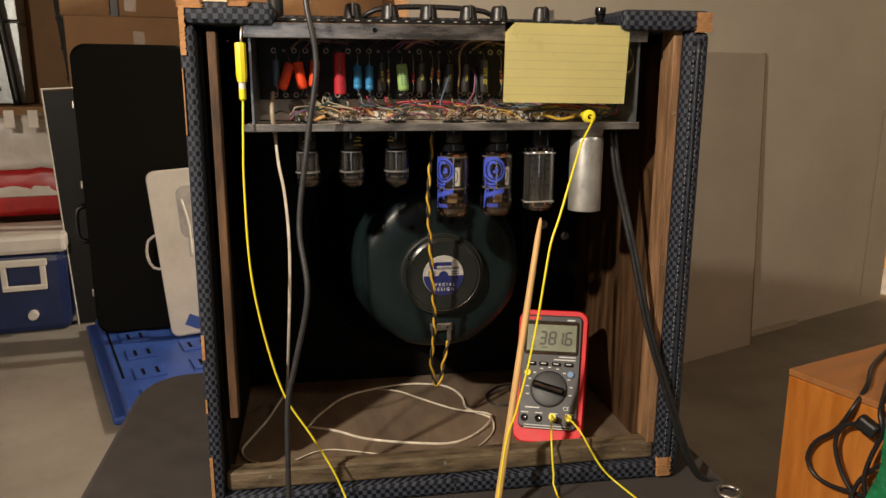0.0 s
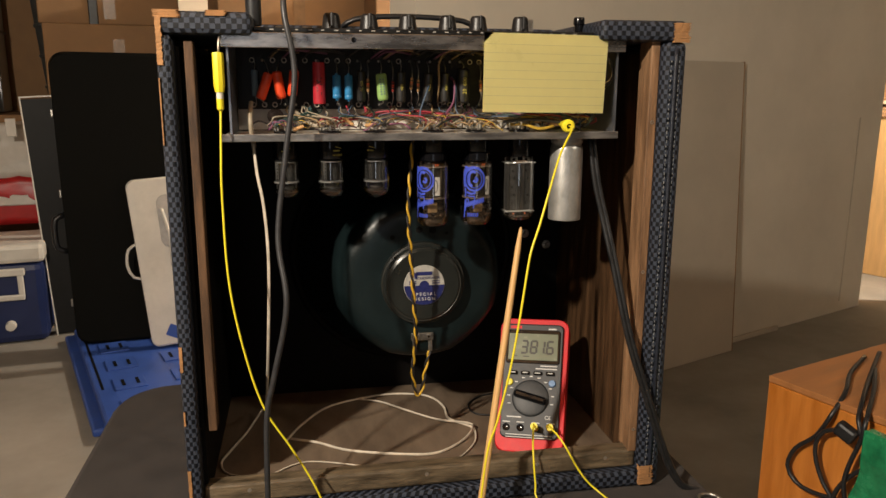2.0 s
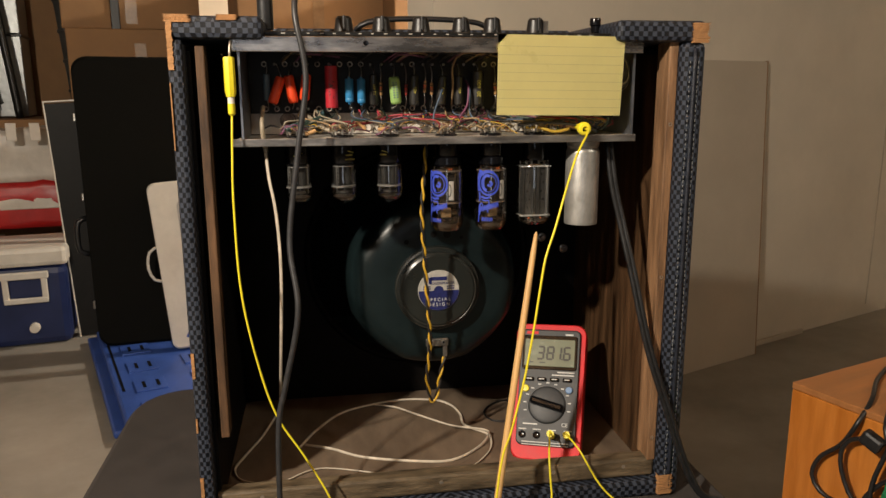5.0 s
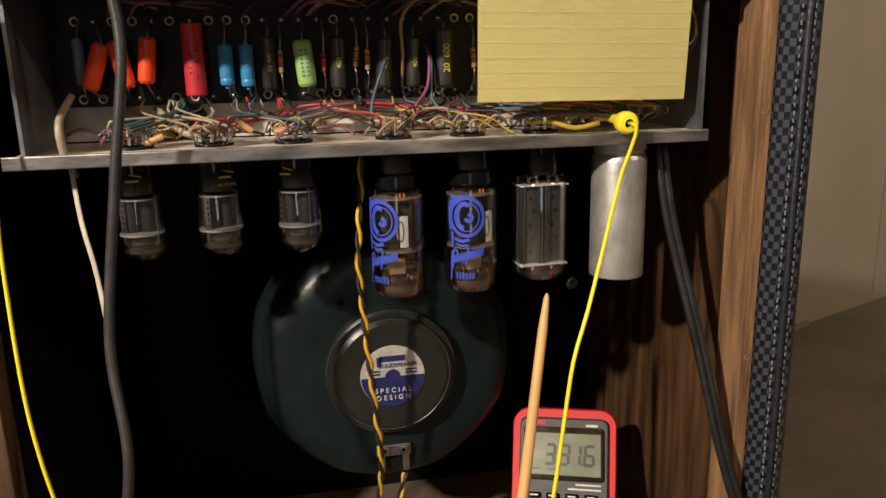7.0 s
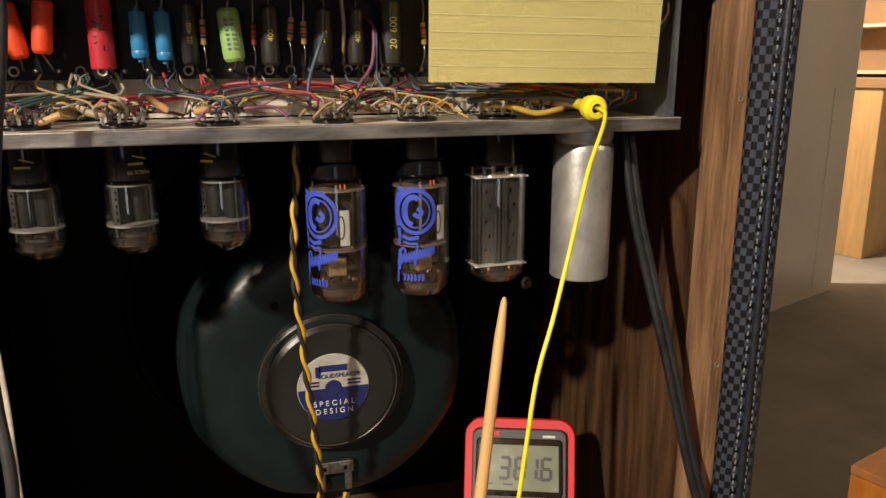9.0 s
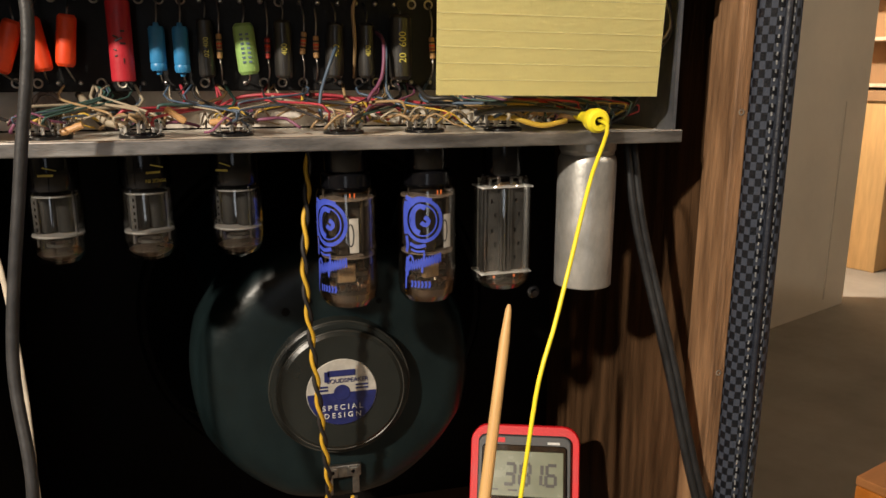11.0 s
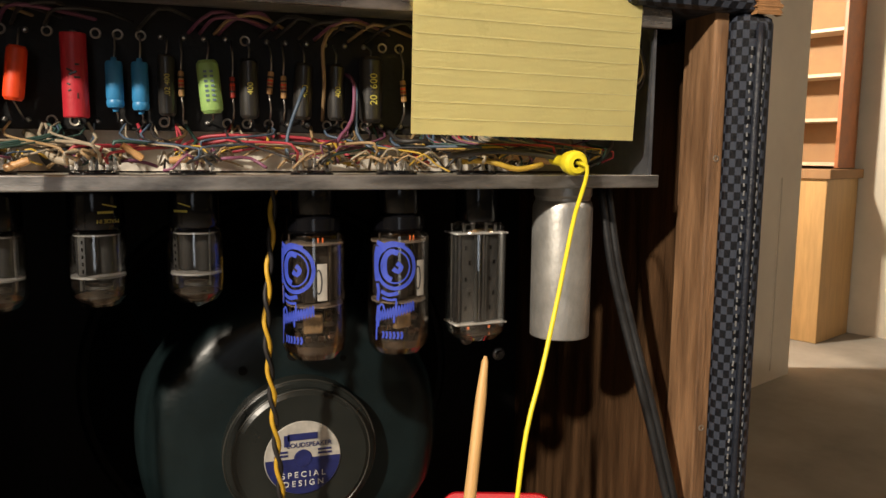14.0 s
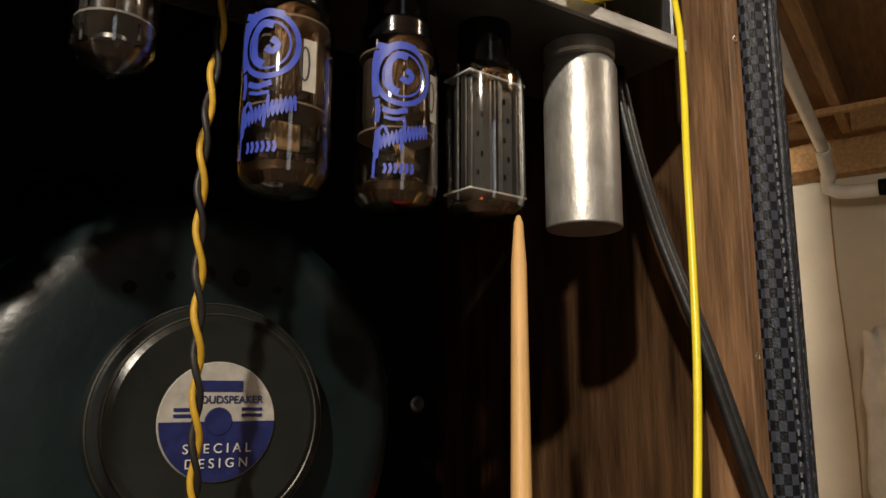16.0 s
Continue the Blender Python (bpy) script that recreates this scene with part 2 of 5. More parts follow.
MICA_BRIGHT = mat("bright_mica", (0.62, 0.61, 0.59), 0.45, 0, 0.1, 80, 0.1, 500)
HEAT = mat("glowing_heater", (0.3, 0.05, 0.02), 0.5)
at(HEAT.node_tree.nodes["Principled BSDF"], "Emission Color", (1.0, 0.22, 0.05, 1)), at(HEAT.node_tree.nodes["Principled BSDF"], "Emission Strength", 0.8)
INK = mat("blue_printed_ink", (0.04, 0.07, 0.46), 0.5, 0, 0.15, 200, 0.05, 600)
NAVY = mat("navy_label_ink", (0.014, 0.019, 0.100), 0.4, 0, 0.3, 150, 0.05, 600)
LABEL = mat("silver_paper_label", (0.44, 0.42, 0.38), 0.42, 0.2, 0.2, 150, 0.05, 600)
YELLOW = mat("yellow_plastic", (0.80, 0.68, 0.03), 0.38, 0, 0.08, 60, 0.05, 500)
YELLOW_PRINT = mat("faded_yellow_print", (0.50, 0.43, 0.08), 0.6, 0, 0.3, 300, 0.05, 600)
LIGHT_PRINT = mat("pale_print", (0.6, 0.6, 0.58), 0.6, 0, 0.2, 300, 0.05, 600)
RED = mat("red_rubber", (0.60, 0.008, 0.014), 0.55, 0, 0.12, 60, 0.1, 700)
CHARCOAL = mat("charcoal_plastic", (0.035, 0.037, 0.04), 0.5, 0, 0.2, 120, 0.12, 900)
LCD = mat("grey_green_display", (0.17, 0.195, 0.14), 0.25, 0, 0.08, 60, 0.0, 500)
LCD_INK = mat("display_segment", (0.003, 0.004, 0.003), 0.4, 0, 0.1, 60, 0.0, 500)
RUBBER = mat("black_rubber_cable", (0.013, 0.013, 0.014), 0.42, 0, 0.3, 120, 0.1, 600)
GREY_CORD = mat("grey_cable", (0.028, 0.028, 0.030), 0.42, 0, 0.25, 120, 0.1, 600)
WHITE_CORD = mat("grubby_white_cord", (0.52, 0.46, 0.37), 0.5, 0, 0.25, 70, 0.1, 600)
SEAT = mat("dark_grey_upholstery", (0.034, 0.029, 0.027), 0.9, 0, 0.2, 30, 0.35, 900)
CONCRETE = mat("concrete_floor", (0.255, 0.232, 0.198), 0.75, 0, 0.28, 2.2, 0.3, 45)
PAINT = mat("beige_painted_wall", (0.68, 0.61, 0.50), 0.8, 0, 0.1, 1.7, 0.2, 60)
CAST = mat("cast_concrete_wall", (0.50, 0.455, 0.37), 0.85, 0, 0.13, 2.0, 0.35, 30)
LOW_BOUNCE = mat("low_bounce_wall", (0.13, 0.12, 0.105), 0.9, 0, 0.2, 3.0, 0.4, 40)
DRYWALL = mat("grey_board", (0.50, 0.435, 0.345), 0.85, 0, 0.08, 3, 0.1, 120)
ORANGE_WOOD = mat("orange_varnished_veneer", (0.50, 0.15, 0.018), 0.34, 0, 0.25, 6, 0.06, 90, (6, 6, 0.7), (0.60, 0.22, 0.04))
BROWN_TOP = mat("varnished_top", (0.36, 0.15, 0.05), 0.42, 0, 0.2, 6, 0.06, 90, (1, 7, 7))
CARDBOARD = mat("brown_cardboard", (0.27, 0.15, 0.068), 0.8, 0, 0.12, 6, 0.1, 120)
CASE_BLACK = mat("black_case_skin", (0.0035, 0.0034, 0.0026), 0.8, 0, 0.3, 40, 0.3, 700, Specular_IOR_Level=0.12)
BLUE_PLASTIC = mat("blue_plastic", (0.035, 0.085, 0.34), 0.45, 0, 0.2, 8, 0.1, 120)
DARK_BLUE = mat("dark_blue_plastic", (0.010, 0.020, 0.085), 0.45, 0, 0.15, 10, 0.15, 300)
WHITE_PLASTIC = mat("white_plastic", (0.66, 0.62, 0.55), 0.45, 0, 0.1, 12, 0.1, 200)
BAG_WHITE = mat("white_carrier_bag", (0.62, 0.58, 0.52), 0.4, 0, 0.12, 10, 0.6, 25)
BAG_RED = mat("red_carrier_bag", (0.45, 0.02, 0.02), 0.4, 0, 0.2, 10, 0.6, 25)
FOIL = mat("silver_duct", (0.27, 0.28, 0.28), 0.36, 0.85, 0.25, 15, 0.4, 40)
BLACK_METAL = mat("black_metal", (0.02, 0.02, 0.02), 0.35, 0.6, 0.2, 40, 0.1, 300)
JOIST = mat("rough_joist_timber", (0.36, 0.20, 0.08), 0.75, 0, 0.3, 6, 0.3, 60, (1, 8, 8))
# joist timber made darker, to cut light bounced off the ceiling
DECK = mat("dark_floor_boards", (0.22, 0.12, 0.05), 0.8, 0, 0.3, 6, 0.3, 60, (1, 8, 8))
PVC = mat("white_pipe", (0.62, 0.58, 0.52), 0.4, 0, 0.08, 10, 0.05, 200)
GREEN_WRAP = mat("green_bubble_wrap", (0.016, 0.17, 0.07), 0.25, 0, 0.3, 50, 0.8, 90)
BAMBOO = mat("pale_bamboo", (0.62, 0.38, 0.15), 0.5, 0, 0.15, 30, 0.1, 200, (8, 8, 0.7))


PAPER = mat("yellow_lined_paper", (0.88, 0.80, 0.35), 0.3, 0, 0.05, 20, 0.05, 600)
RULE = mat("grey_ruling_ink", (0.64, 0.58, 0.26), 0.5, 0, 0.1, 200, 0.02, 600)


# ---- the basement room ----
TURN = radians(22.5)


def uv(u, v, z):
    return Vector((math.cos(TURN) * u - math.sin(TURN) * v, math.sin(TURN) * u + math.cos(TURN) * v, z))


def slab(name, u0, u1, v0, v1, z0, z1, material, label, category):
    ob = thing(name, label, category, "", "structure", box((0, 0, 0), (u1 - u0, v1 - v0, z1 - z0)), material)
    ob.matrix_basis = Matrix.Translation(uv((u0 + u1) / 2, (v0 + v1) / 2, (z0 + z1) / 2)) @ Matrix.Rotation(TURN, 4, "Z")
    return ob


CEIL = 2.15
slab("floor", -3.4, 4.8, -3.4, 5.2, FLOOR - 0.1, FLOOR, CONCRETE, "grey stained concrete basement floor", "floor")
slab("wall_partition", 1.04, 3.535, 1.997, 2.14, FLOOR, CEIL, PAINT, "beige painted basement wall ending in a free edge", "wall")
slab("wall_east", 4.62, 4.8, -3.4, 5.2, FLOOR, 1.75, CAST, "pale cast concrete foundation wall", "wall")
slab("wall_north", -3.4, 4.62, 5.0, 5.2, FLOOR, CEIL, PAINT, "beige painted basement wall", "wall")
# unseen walls that close the room, coloured dark to cut bounced fill
slab("wall_south", -3.2, 4.62, -3.4, -3.2, FLOOR, CEIL, LOW_BOUNCE, "unseen closing wall coloured dark to cut bounced light", "wall")
slab("wall_west", -3.4, -3.2, -3.4, 5.0, FLOOR, CEIL, LOW_BOUNCE, "unseen closing wall coloured dark to cut bounced light", "wall")
slab("ceiling", -3.4, 4.8, -3.4, 5.2, CEIL, CEIL + 0.03, DECK, "brown underside of the floor boards above", "ceiling")
slab("rim_joist", 4.64, 4.70, -3.2, 5.0, 1.79, CEIL, JOIST, "timber rim joist on the sill plate", "trim")
slab("sill_plate", 4.50, 4.78, -3.2, 5.0, 1.75, 1.79, JOIST, "timber sill plate on the foundation wall", "trim")


# ---- amplifier cabinet ----
XL, XR, YF, YB = -0.249, 0.261, 0.845, 1.15
ZB, ZT = 0.385, 0.893
cabinet = thing("amplifier_cabinet", "open-backed amplifier cabinet with torn blue checked covering", "amplifier")
cabinet.location = (0, 1.0, ZB)


def cab_part(name, c, s, material, label="", bevel=0.004):
    ob = part(name, box((0, 0, 0), s, bevel), material, cabinet, label)
    ob.location = (c[0], c[1] - 1.0, c[2] - ZB)
    return ob


def cab_box(name, x0, x1, y0, y1, z0, z1, material, label="", bevel=0.004):
    return cab_part(name, ((x0 + x1) / 2, (y0 + y1) / 2, (z0 + z1) / 2), (x1 - x0, y1 - y0, z1 - z0), material, label, bevel)


cab_box("side_panel", XL, XL + 0.014, YF, YB, ZB, ZT - 0.02, CLOTH, "side board in worn checked covering", 0.005)
cab_box("side_panel", XR - 0.025, XR, YF, YB, ZB, ZT - 0.02, CLOTH, "side board in checked covering with a rolled seam", 0.006)
# the left inner side is near-black, the right one brown
cab_box("side_lining", XL + 0.0145, XL + 0.018, YF + 0.016, YB - 0.02, ZB + 0.022, ZT - 0.03, BLACK_WOOD, "near-black inner side", 0.0)
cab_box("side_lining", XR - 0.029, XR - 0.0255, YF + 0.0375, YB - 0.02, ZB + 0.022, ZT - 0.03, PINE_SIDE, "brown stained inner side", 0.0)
cab_box("bottom_panel", XL + 0.002, XR - 0.002, YF + 0.001, YB, ZB + 0.001, ZB + 0.020, CLOTH, "bottom board in checked covering", 0.004)
cab_box("bottom_lining", XL + 0.015, XR - 0.026, YF + 0.03, YB - 0.02, ZB + 0.0205, ZB + 0.024, PINE_Y, "dusty brown floor board", 0.0)
cab_box("rail", XL + 0.0145, XR - 0.0255, YF + 0.010, YF + 0.030, ZB + 0.021, ZB + 0.0425, PINE_X, "worn scratched pine rail", 0.003)
# left cleat coloured darker than the right one, for the shade on it
cab_box("cleat", -0.2265, -0.2185, YF + 0.012, YF + 0.030, 0.487, 0.868, CLEAT, "narrow cleat with shade put into its dark colour", 0.001)
cab_box("cleat", 0.2264, 0.2357, YF + 0.009, YF + 0.037, 0.425, 0.882, PINE, "reddish pine cleat", 0.001)
cab_box("top_panel", XL, -0.165, YF, YB, ZT - 0.020, ZT, CLOTH, "top board in checked covering", 0.005)
cab_box("top_panel", 0.168, XR, YF, YB, ZT - 0.020, ZT, CLOTH, "top board in checked covering", 0.005)
cab_box("top_panel", -0.165, 0.168, 0.985, YB, ZT - 0.018, ZT, CLOTH, "top board in checked covering", 0.004)
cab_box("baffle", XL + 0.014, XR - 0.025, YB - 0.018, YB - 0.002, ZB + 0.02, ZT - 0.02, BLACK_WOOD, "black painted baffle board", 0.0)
for z in (0.634, 0.793, 0.452):
    ob = part("screw", lathe([(0.0, 0.0), (0.0010, 0.0), (0.0012, -0.0006), (0.0019, -0.0005), (0.0022, 0.001)], 12, "y"), BRASS, cabinet)
    ob.location = (0.2312, YF + 0.0092 - 1.0, z - ZB)
for x in (-0.19, -0.004, 0.12, 0.2):
    ob = part("screw", lathe([(0.0, -0.001), (0.0022, -0.0006), (0.0026, 0.001)], 12, "y"), BRASS, cabinet)
    ob.location = (x, YF + 0.0105 - 1.0, 0.419 - ZB)
# rolled seam along the edge of the covering
ob = part("seam", cord([(0, 0, 0), (0, 0, 0.25), (0, 0, 0.47)], 0.0022, 6, 0.02), CLOTH_DARK, cabinet, "glossy rolled seam")
ob.location = (XR - 0.0125, YF - 0.0005 - 1.0, 0.012)
# two rows of pale stitches along the seam
for x in (XR - 0.0172, XR - 0.0086):
    bm = bmesh.new()
    rs = random.Random(int(x * 1e5))
    for k in range(96):
        bm_box(bm, (x + rs.uniform(-0.0003, 0.0003), YF - 0.0002 - 1.0, 0.022 + k * 0.0047), (0.0007, 0.0009, rs.uniform(0.0018, 0.0032)), 0.0, Matrix.Rotation(rs.uniform(-0.25, 0.25), 4, "Y"))
    part("stitching", bm, THREAD, cabinet, "pale glossy stitched thread")


def torn(x0, x1, y, z0, z1, seed, depth=0.0035):
    """A ragged patch of bare wood where the covering has gone."""
    rng = random.Random(seed)
    bm = bmesh.new()
    n = 30
    left = [((x0 + rng.uniform(-1, 1) * 0.06 * (x1 - x0)), z0 + (z1 - z0) * i / n) for i in range(n + 1)]
    right = [((x1 + rng.uniform(-1, 0.5) * 0.16 * (x1 - x0)), z0 + (z1 - z0) * i / n) for i in range(n + 1)]
    front = [[bm.verts.new((x, y - depth * rng.uniform(0.6, 0.8), z)) for x, z in side] for side in (left, right)]
    back = [[bm.verts.new((x, y + 0.004, z)) for x, z in side] for side in (left, right)]
    for i in range(n):
        bm.faces.new((front[0][i], front[1][i], front[1][i + 1], front[0][i + 1]))
        bm.faces.new((back[0][i], front[0][i], front[0][i + 1], back[0][i + 1]))
        bm.faces.new((front[1][i], back[1][i], back[1][i + 1], front[1][i + 1]))
    bmesh.ops.translate(bm, vec=(0, -1.0, -ZB), verts=bm.verts)
    bmesh.ops.recalc_face_normals(bm, faces=bm.faces)
    return bm


for k, (x0, x1, z0, z1) in enumerate([(XL + 0.0012, XL + 0.0062, 0.846, 0.888), (XL + 0.0012, XL + 0.0022, 0.775, 0.835), (XL + 0.0012, XL + 0.004, 0.556, 0.582), (XL + 0.0012, XL + 0.0028, 0.50, 0.515), (XL + 0.0012, XL + 0.0045, 0.392, 0.452), (XR - 0.016, XR + 0.0008, 0.872, 0.891), (XL, XL + 0.022, 0.887, 0.8938), (XL + 0.045, XL + 0.062, 0.889, 0.8938)]):
    part("torn_patch", torn(x0, x1, YF, z0, z1, k, 0.0018), BARE, cabinet, "bare orange wood where the covering is torn")
ob = part("torn_patch", torn(0.236, 0.252, YF, 0.389, 0.412, 9), BARE, cabinet, "splintered bare wood corner")


BAFFLE_NUTS = ((0.183, 0.625), (0.215, 0.608))

# ---- loudspeaker ----
SX, SZ = 0.0082, 0.6055
speaker = thing("loudspeaker", "dark teal metal-framed loudspeaker bolted to the baffle", "speaker")
speaker.location = (SX, 0.9465, SZ)


def basket():
    bm = bmesh.new()
    segs = 96
    rings = []
    for r, y, k in [(0.046, 0.0170, 0), (0.060, 0.0172, 0.0), (0.076, 0.0178, 0.2), (0.086, 0.0200, 0.5), (0.0935, 0.0255, 0.8), (0.0985, 0.0350, 1.0), (0.1020, 0.050, 1.0), (0.1045, 0.068, 1.0), (0.1045, 0.078, 1.0), (0.101, 0.081, 1.0), (0.07, 0.075, 1)]:
        ring = []
        for i in range(segs):
            a = 2 * math.pi * i / segs
            q = (a / (math.pi / 4) + 0.5) % 1.0 - 0.5
            octo = 1 + 0.25 * (1 / max(0.924, math.cos(q * math.pi / 4)) - 1)
            f = 1 + k * (octo * 0.985 - 1)
            ring.append(bm.verts.new((r * f * math.cos(a), y, r * f * math.sin(a))))
        rings.append(ring)
    for a, b in zip(rings, rings[1:]):
        for i in range(segs):
            f = bm.faces.new((a[i], a[(i + 1) % segs], b[(i + 1) % segs], b[i]))
            f.smooth = True
    bmesh.ops.recalc_face_normals(bm, faces=bm.faces)
    return bm


part("basket", basket(), TEAL, speaker, "dark teal pressed steel basket")
part("magnet_cover", lathe([(0.0, 0.0), (0.040, 0.0), (0.0425, 0.0015), (0.0435, 0.004), (0.0435, 0.006), (0.0462, 0.0062), (0.0475, 0.0072), (0.0482, 0.0095), (0.0486, 0.021), (0.02, 0.022)], 64, "y"), TEAL_CAP, speaker, "grey-green domed magnet cover")
# thin paler rings that paint in the highlight along the cover's steps
for r, y in ((0.0428, 0.0016), (0.0476, 0.0072)):
    part("rim_highlight", lathe([(r - 0.0006, y), (r, y - 0.0005), (r + 0.0006, y), (r, y + 0.0005), (r - 0.0006, y)], 64, "y"), RIM_PALE, speaker, "pale ring painted as the highlight on the cover rim")
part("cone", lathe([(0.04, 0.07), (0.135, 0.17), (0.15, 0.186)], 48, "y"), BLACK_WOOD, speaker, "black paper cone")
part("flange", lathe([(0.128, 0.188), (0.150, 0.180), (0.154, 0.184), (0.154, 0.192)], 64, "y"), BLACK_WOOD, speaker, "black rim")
for k in range(4):
    a = math.pi / 4 + k * math.pi / 2
    leg = box((0, 0, 0), (0.055, 0.118, 0.003), 0.001, Matrix.Rotation(radians(24), 4, "X"))
    bmesh.ops.translate(leg, vec=(0, 0.132, 0.118), verts=leg.verts)
    bmesh.ops.rotate(leg, cent=(0, 0, 0), matrix=Matrix.Rotation(-a + math.pi / 2, 3, "Y"), verts=leg.verts)
    part("basket_leg", leg, TEAL, speaker)
for x, z, r in ((-0.034, 0.0535, 0.0028), (-0.018, 0.0595, 0.0018), (-0.003, 0.0615, 0.0038), (0.0125, 0.0610, 0.0042), (0.029, 0.0570, 0.0020)):
    ob = part("vent_hole", lathe([(0.0, 0.0), (r, 0.0), (r, 0.003)], 20, "y"), BLACK_WOOD, speaker, "dark vent hole")
    ob.location = (x, 0.0166, z)
label = part("label", lathe([(0.0, -0.0008), (0.0233, -0.0008), (0.0237, 0.0)], 48, "y"), LABEL, speaker, "round silver paper label with navy lower half")
half = bmesh.new()
rims = [[half.verts.new((0.0231 * math.cos(math.pi + math.pi * i / 30), y, 0.0231 * math.sin(math.pi + math.pi * i / 30))) for i in range(31)] for y in (-0.0012, -0.0009)]
half.faces.new(rims[0])
for i in range(31):
    half.faces.new((rims[0][i], rims[1][i], rims[1][(i + 1) % 31], rims[0][(i + 1) % 31]))
bmesh.ops.recalc_face_normals(half, faces=half.faces)
part("label_field", half, NAVY, label, "navy lower half")
part("label_hub", lathe([(0.0, -0.0016), (0.0052, -0.0016), (0.0056, -0.001)], 28, "y"), NAVY, label, "navy centre disc")
words("printed_word", "S P E C I A L", 0.0052, pose(0, -0.0016, -0.0105, 90), LIGHT_PRINT, label)
words("printed_word", "D E S I G N", 0.0052, pose(0, -0.0016, -0.0162, 90), LIGHT_PRINT, label)
words("printed_word", "LOUDSPEAKER", 0.0042, pose(0.004, -0.0011, 0.0085, 90), NAVY, label)
part("label_mark", box((0.0, -0.0011, 0.0140), (0.0185, 0.0004, 0.0042), 0.0), NAVY, label, "bold navy maker's mark")
part("label_mark", box((-0.0098, -0.0011, 0.0118), (0.0034, 0.0004, 0.0072), 0.0), NAVY, label)
for sx in (-1, 1):
    for z in (0.0048, 0.0024):
        part("label_mark", box((sx * 0.0135, -0.0011, z), (0.0085, 0.0003, 0.0012)), NAVY, label)
terminal = part("terminal_strip", box((0.0, 0.0148, -0.0665), (0.0265, 0.004, 0.0095), 0.001), TIN, speaker, "terminal strip with tin lugs")
for x in (-0.0072, 0.0072):
    part("lug", box((x, 0.0122, -0.0665), (0.0075, 0.002, 0.0075), 0.0008), TIN, terminal)
    part("lug", box((x * 1.3, 0.0140, -0.0775), (0.0050, 0.0018, 0.0140), 0.0006), TIN, terminal)
    part("eyelet", lathe([(0.0, 0.0108), (0.0014, 0.0108), (0.0016, 0.0125)], 12, "y", (x, 0, -0.066)), BAKELITE, terminal)
for x, z in BAFFLE_NUTS:
    ob = part("baffle_nut", lathe([(0.0, -0.006), (0.003, -0.006), (0.0034, -0.002), (0.006, -0.0015), (0.0065, 0.0)], 12, "y"), TIN, cabinet, "small steel nut on the baffle")
    ob.location = (x, YB - 0.018 - 1.0, z - ZB)
WIRE_R = [(0.1379, 0.8445, 0.7903), (0.1364, 0.830, 0.7886), (0.1265, 0.814, 0.7805), (0.1158, 0.802, 0.7681), (0.1086, 0.794, 0.7547), (0.1009, 0.786, 0.7370), (0.0965, 0.782, 0.7259), (0.0876, 0.775, 0.7022), (0.0781, 0.768, 0.6796), (0.0716, 0.763, 0.6474), (0.0660, 0.7595, 0.6150), (0.0574, 0.757, 0.5686), (0.0465, 0.757, 0.5207), (0.0367, 0.757, 0.4856), (0.0241, 0.745, 0.3920), (0.0, 0.66, 0.3868)]
CABLE_K = [(-0.137, 0.90, 0.99), (-0.134, 0.86, 0.93), (-0.136, 0.836, 0.894), (-0.1285, 0.83, 0.84), (-0.138, 0.828, 0.775), (-0.149, 0.822, 0.692), (-0.1435, 0.805, 0.631), (-0.158, 0.803, 0.56), (-0.166, 0.802, 0.521), (-0.169, 0.80, 0.425), (-0.170, 0.785, 0.393), (-0.172, 0.62, 0.389)]


# ---- amplifier chassis ----
chassis = thing("amplifier_chassis", "open steel amplifier chassis full of wires and old capacitors", "chassis")
CH = Vector((0.0, 0.9, 0.78))
chassis.location = CH


def ch_part(name, bm, material, label="", parent=None):
    """A part modelled in room coordinates, under the chassis."""
    bmesh.ops.translate(bm, vec=-CH, verts=bm.verts)
    return part(name, bm, material, parent or chassis, label)


def span(x0, x1, y0, y1, z0, z1, bevel=0.0):
    return box(((x0 + x1) / 2, (y0 + y1) / 2, (z0 + z1) / 2), (x1 - x0, y1 - y0, z1 - z0), bevel)


ch_part("top_flange", span(-0.194, 0.199, 0.8545, 0.8575, 0.8625, 0.8765, 0.0008), STEEL, "tarnished chrome flange")
ch_part("top_plate", span(-0.190, 0.196, 0.8576, 0.975, 0.874, 0.8762), STEEL_IN)
ch_part("back_plate", span(-0.188, 0.194, 0.940, 0.942, 0.7835, 0.874), STEEL_IN, "dusty grey steel back")
ch_part("bottom_plate", span(-0.196, 0.195, 0.8585, 0.9400, 0.7795, 0.7825), STEEL_IN, "grey steel tube shelf")
# thin sheet added under the shelf, darker than its upper face
ch_part("underside", span(-0.1955, 0.1945, 0.8586, 0.9400, 0.7768, 0.7793), STEEL_DARK, "dark steel underside")
ch_part("bottom_flange", span(-0.198, 0.1955, 0.8555, 0.8584, 0.7765, 0.7838, 0.0007), STEEL_EDGE, "scratched chrome edge")
ch_part("end_plate", span(-0.190, -0.188, 0.862, 0.940, 0.7825, 0.874), STEEL_END)
ch_part("end_plate", span(0.1925, 0.1945, 0.862, 0.940, 0.7825, 0.874), STEEL_END)
ch_part("screw_hole", lathe([(0.0, 0.8543), (0.0012, 0.8543), (0.0024, 0.8541), (0.0024, 0.855)], 14, "y", (-0.073, 0, 0.8705)), BAKELITE)
board = ch_part("eyelet_board", span(-0.186, 0.19, 0.921, 0.924, 0.8050, 0.8700, 0.0006), FIBRE, "black fibre eyelet board")

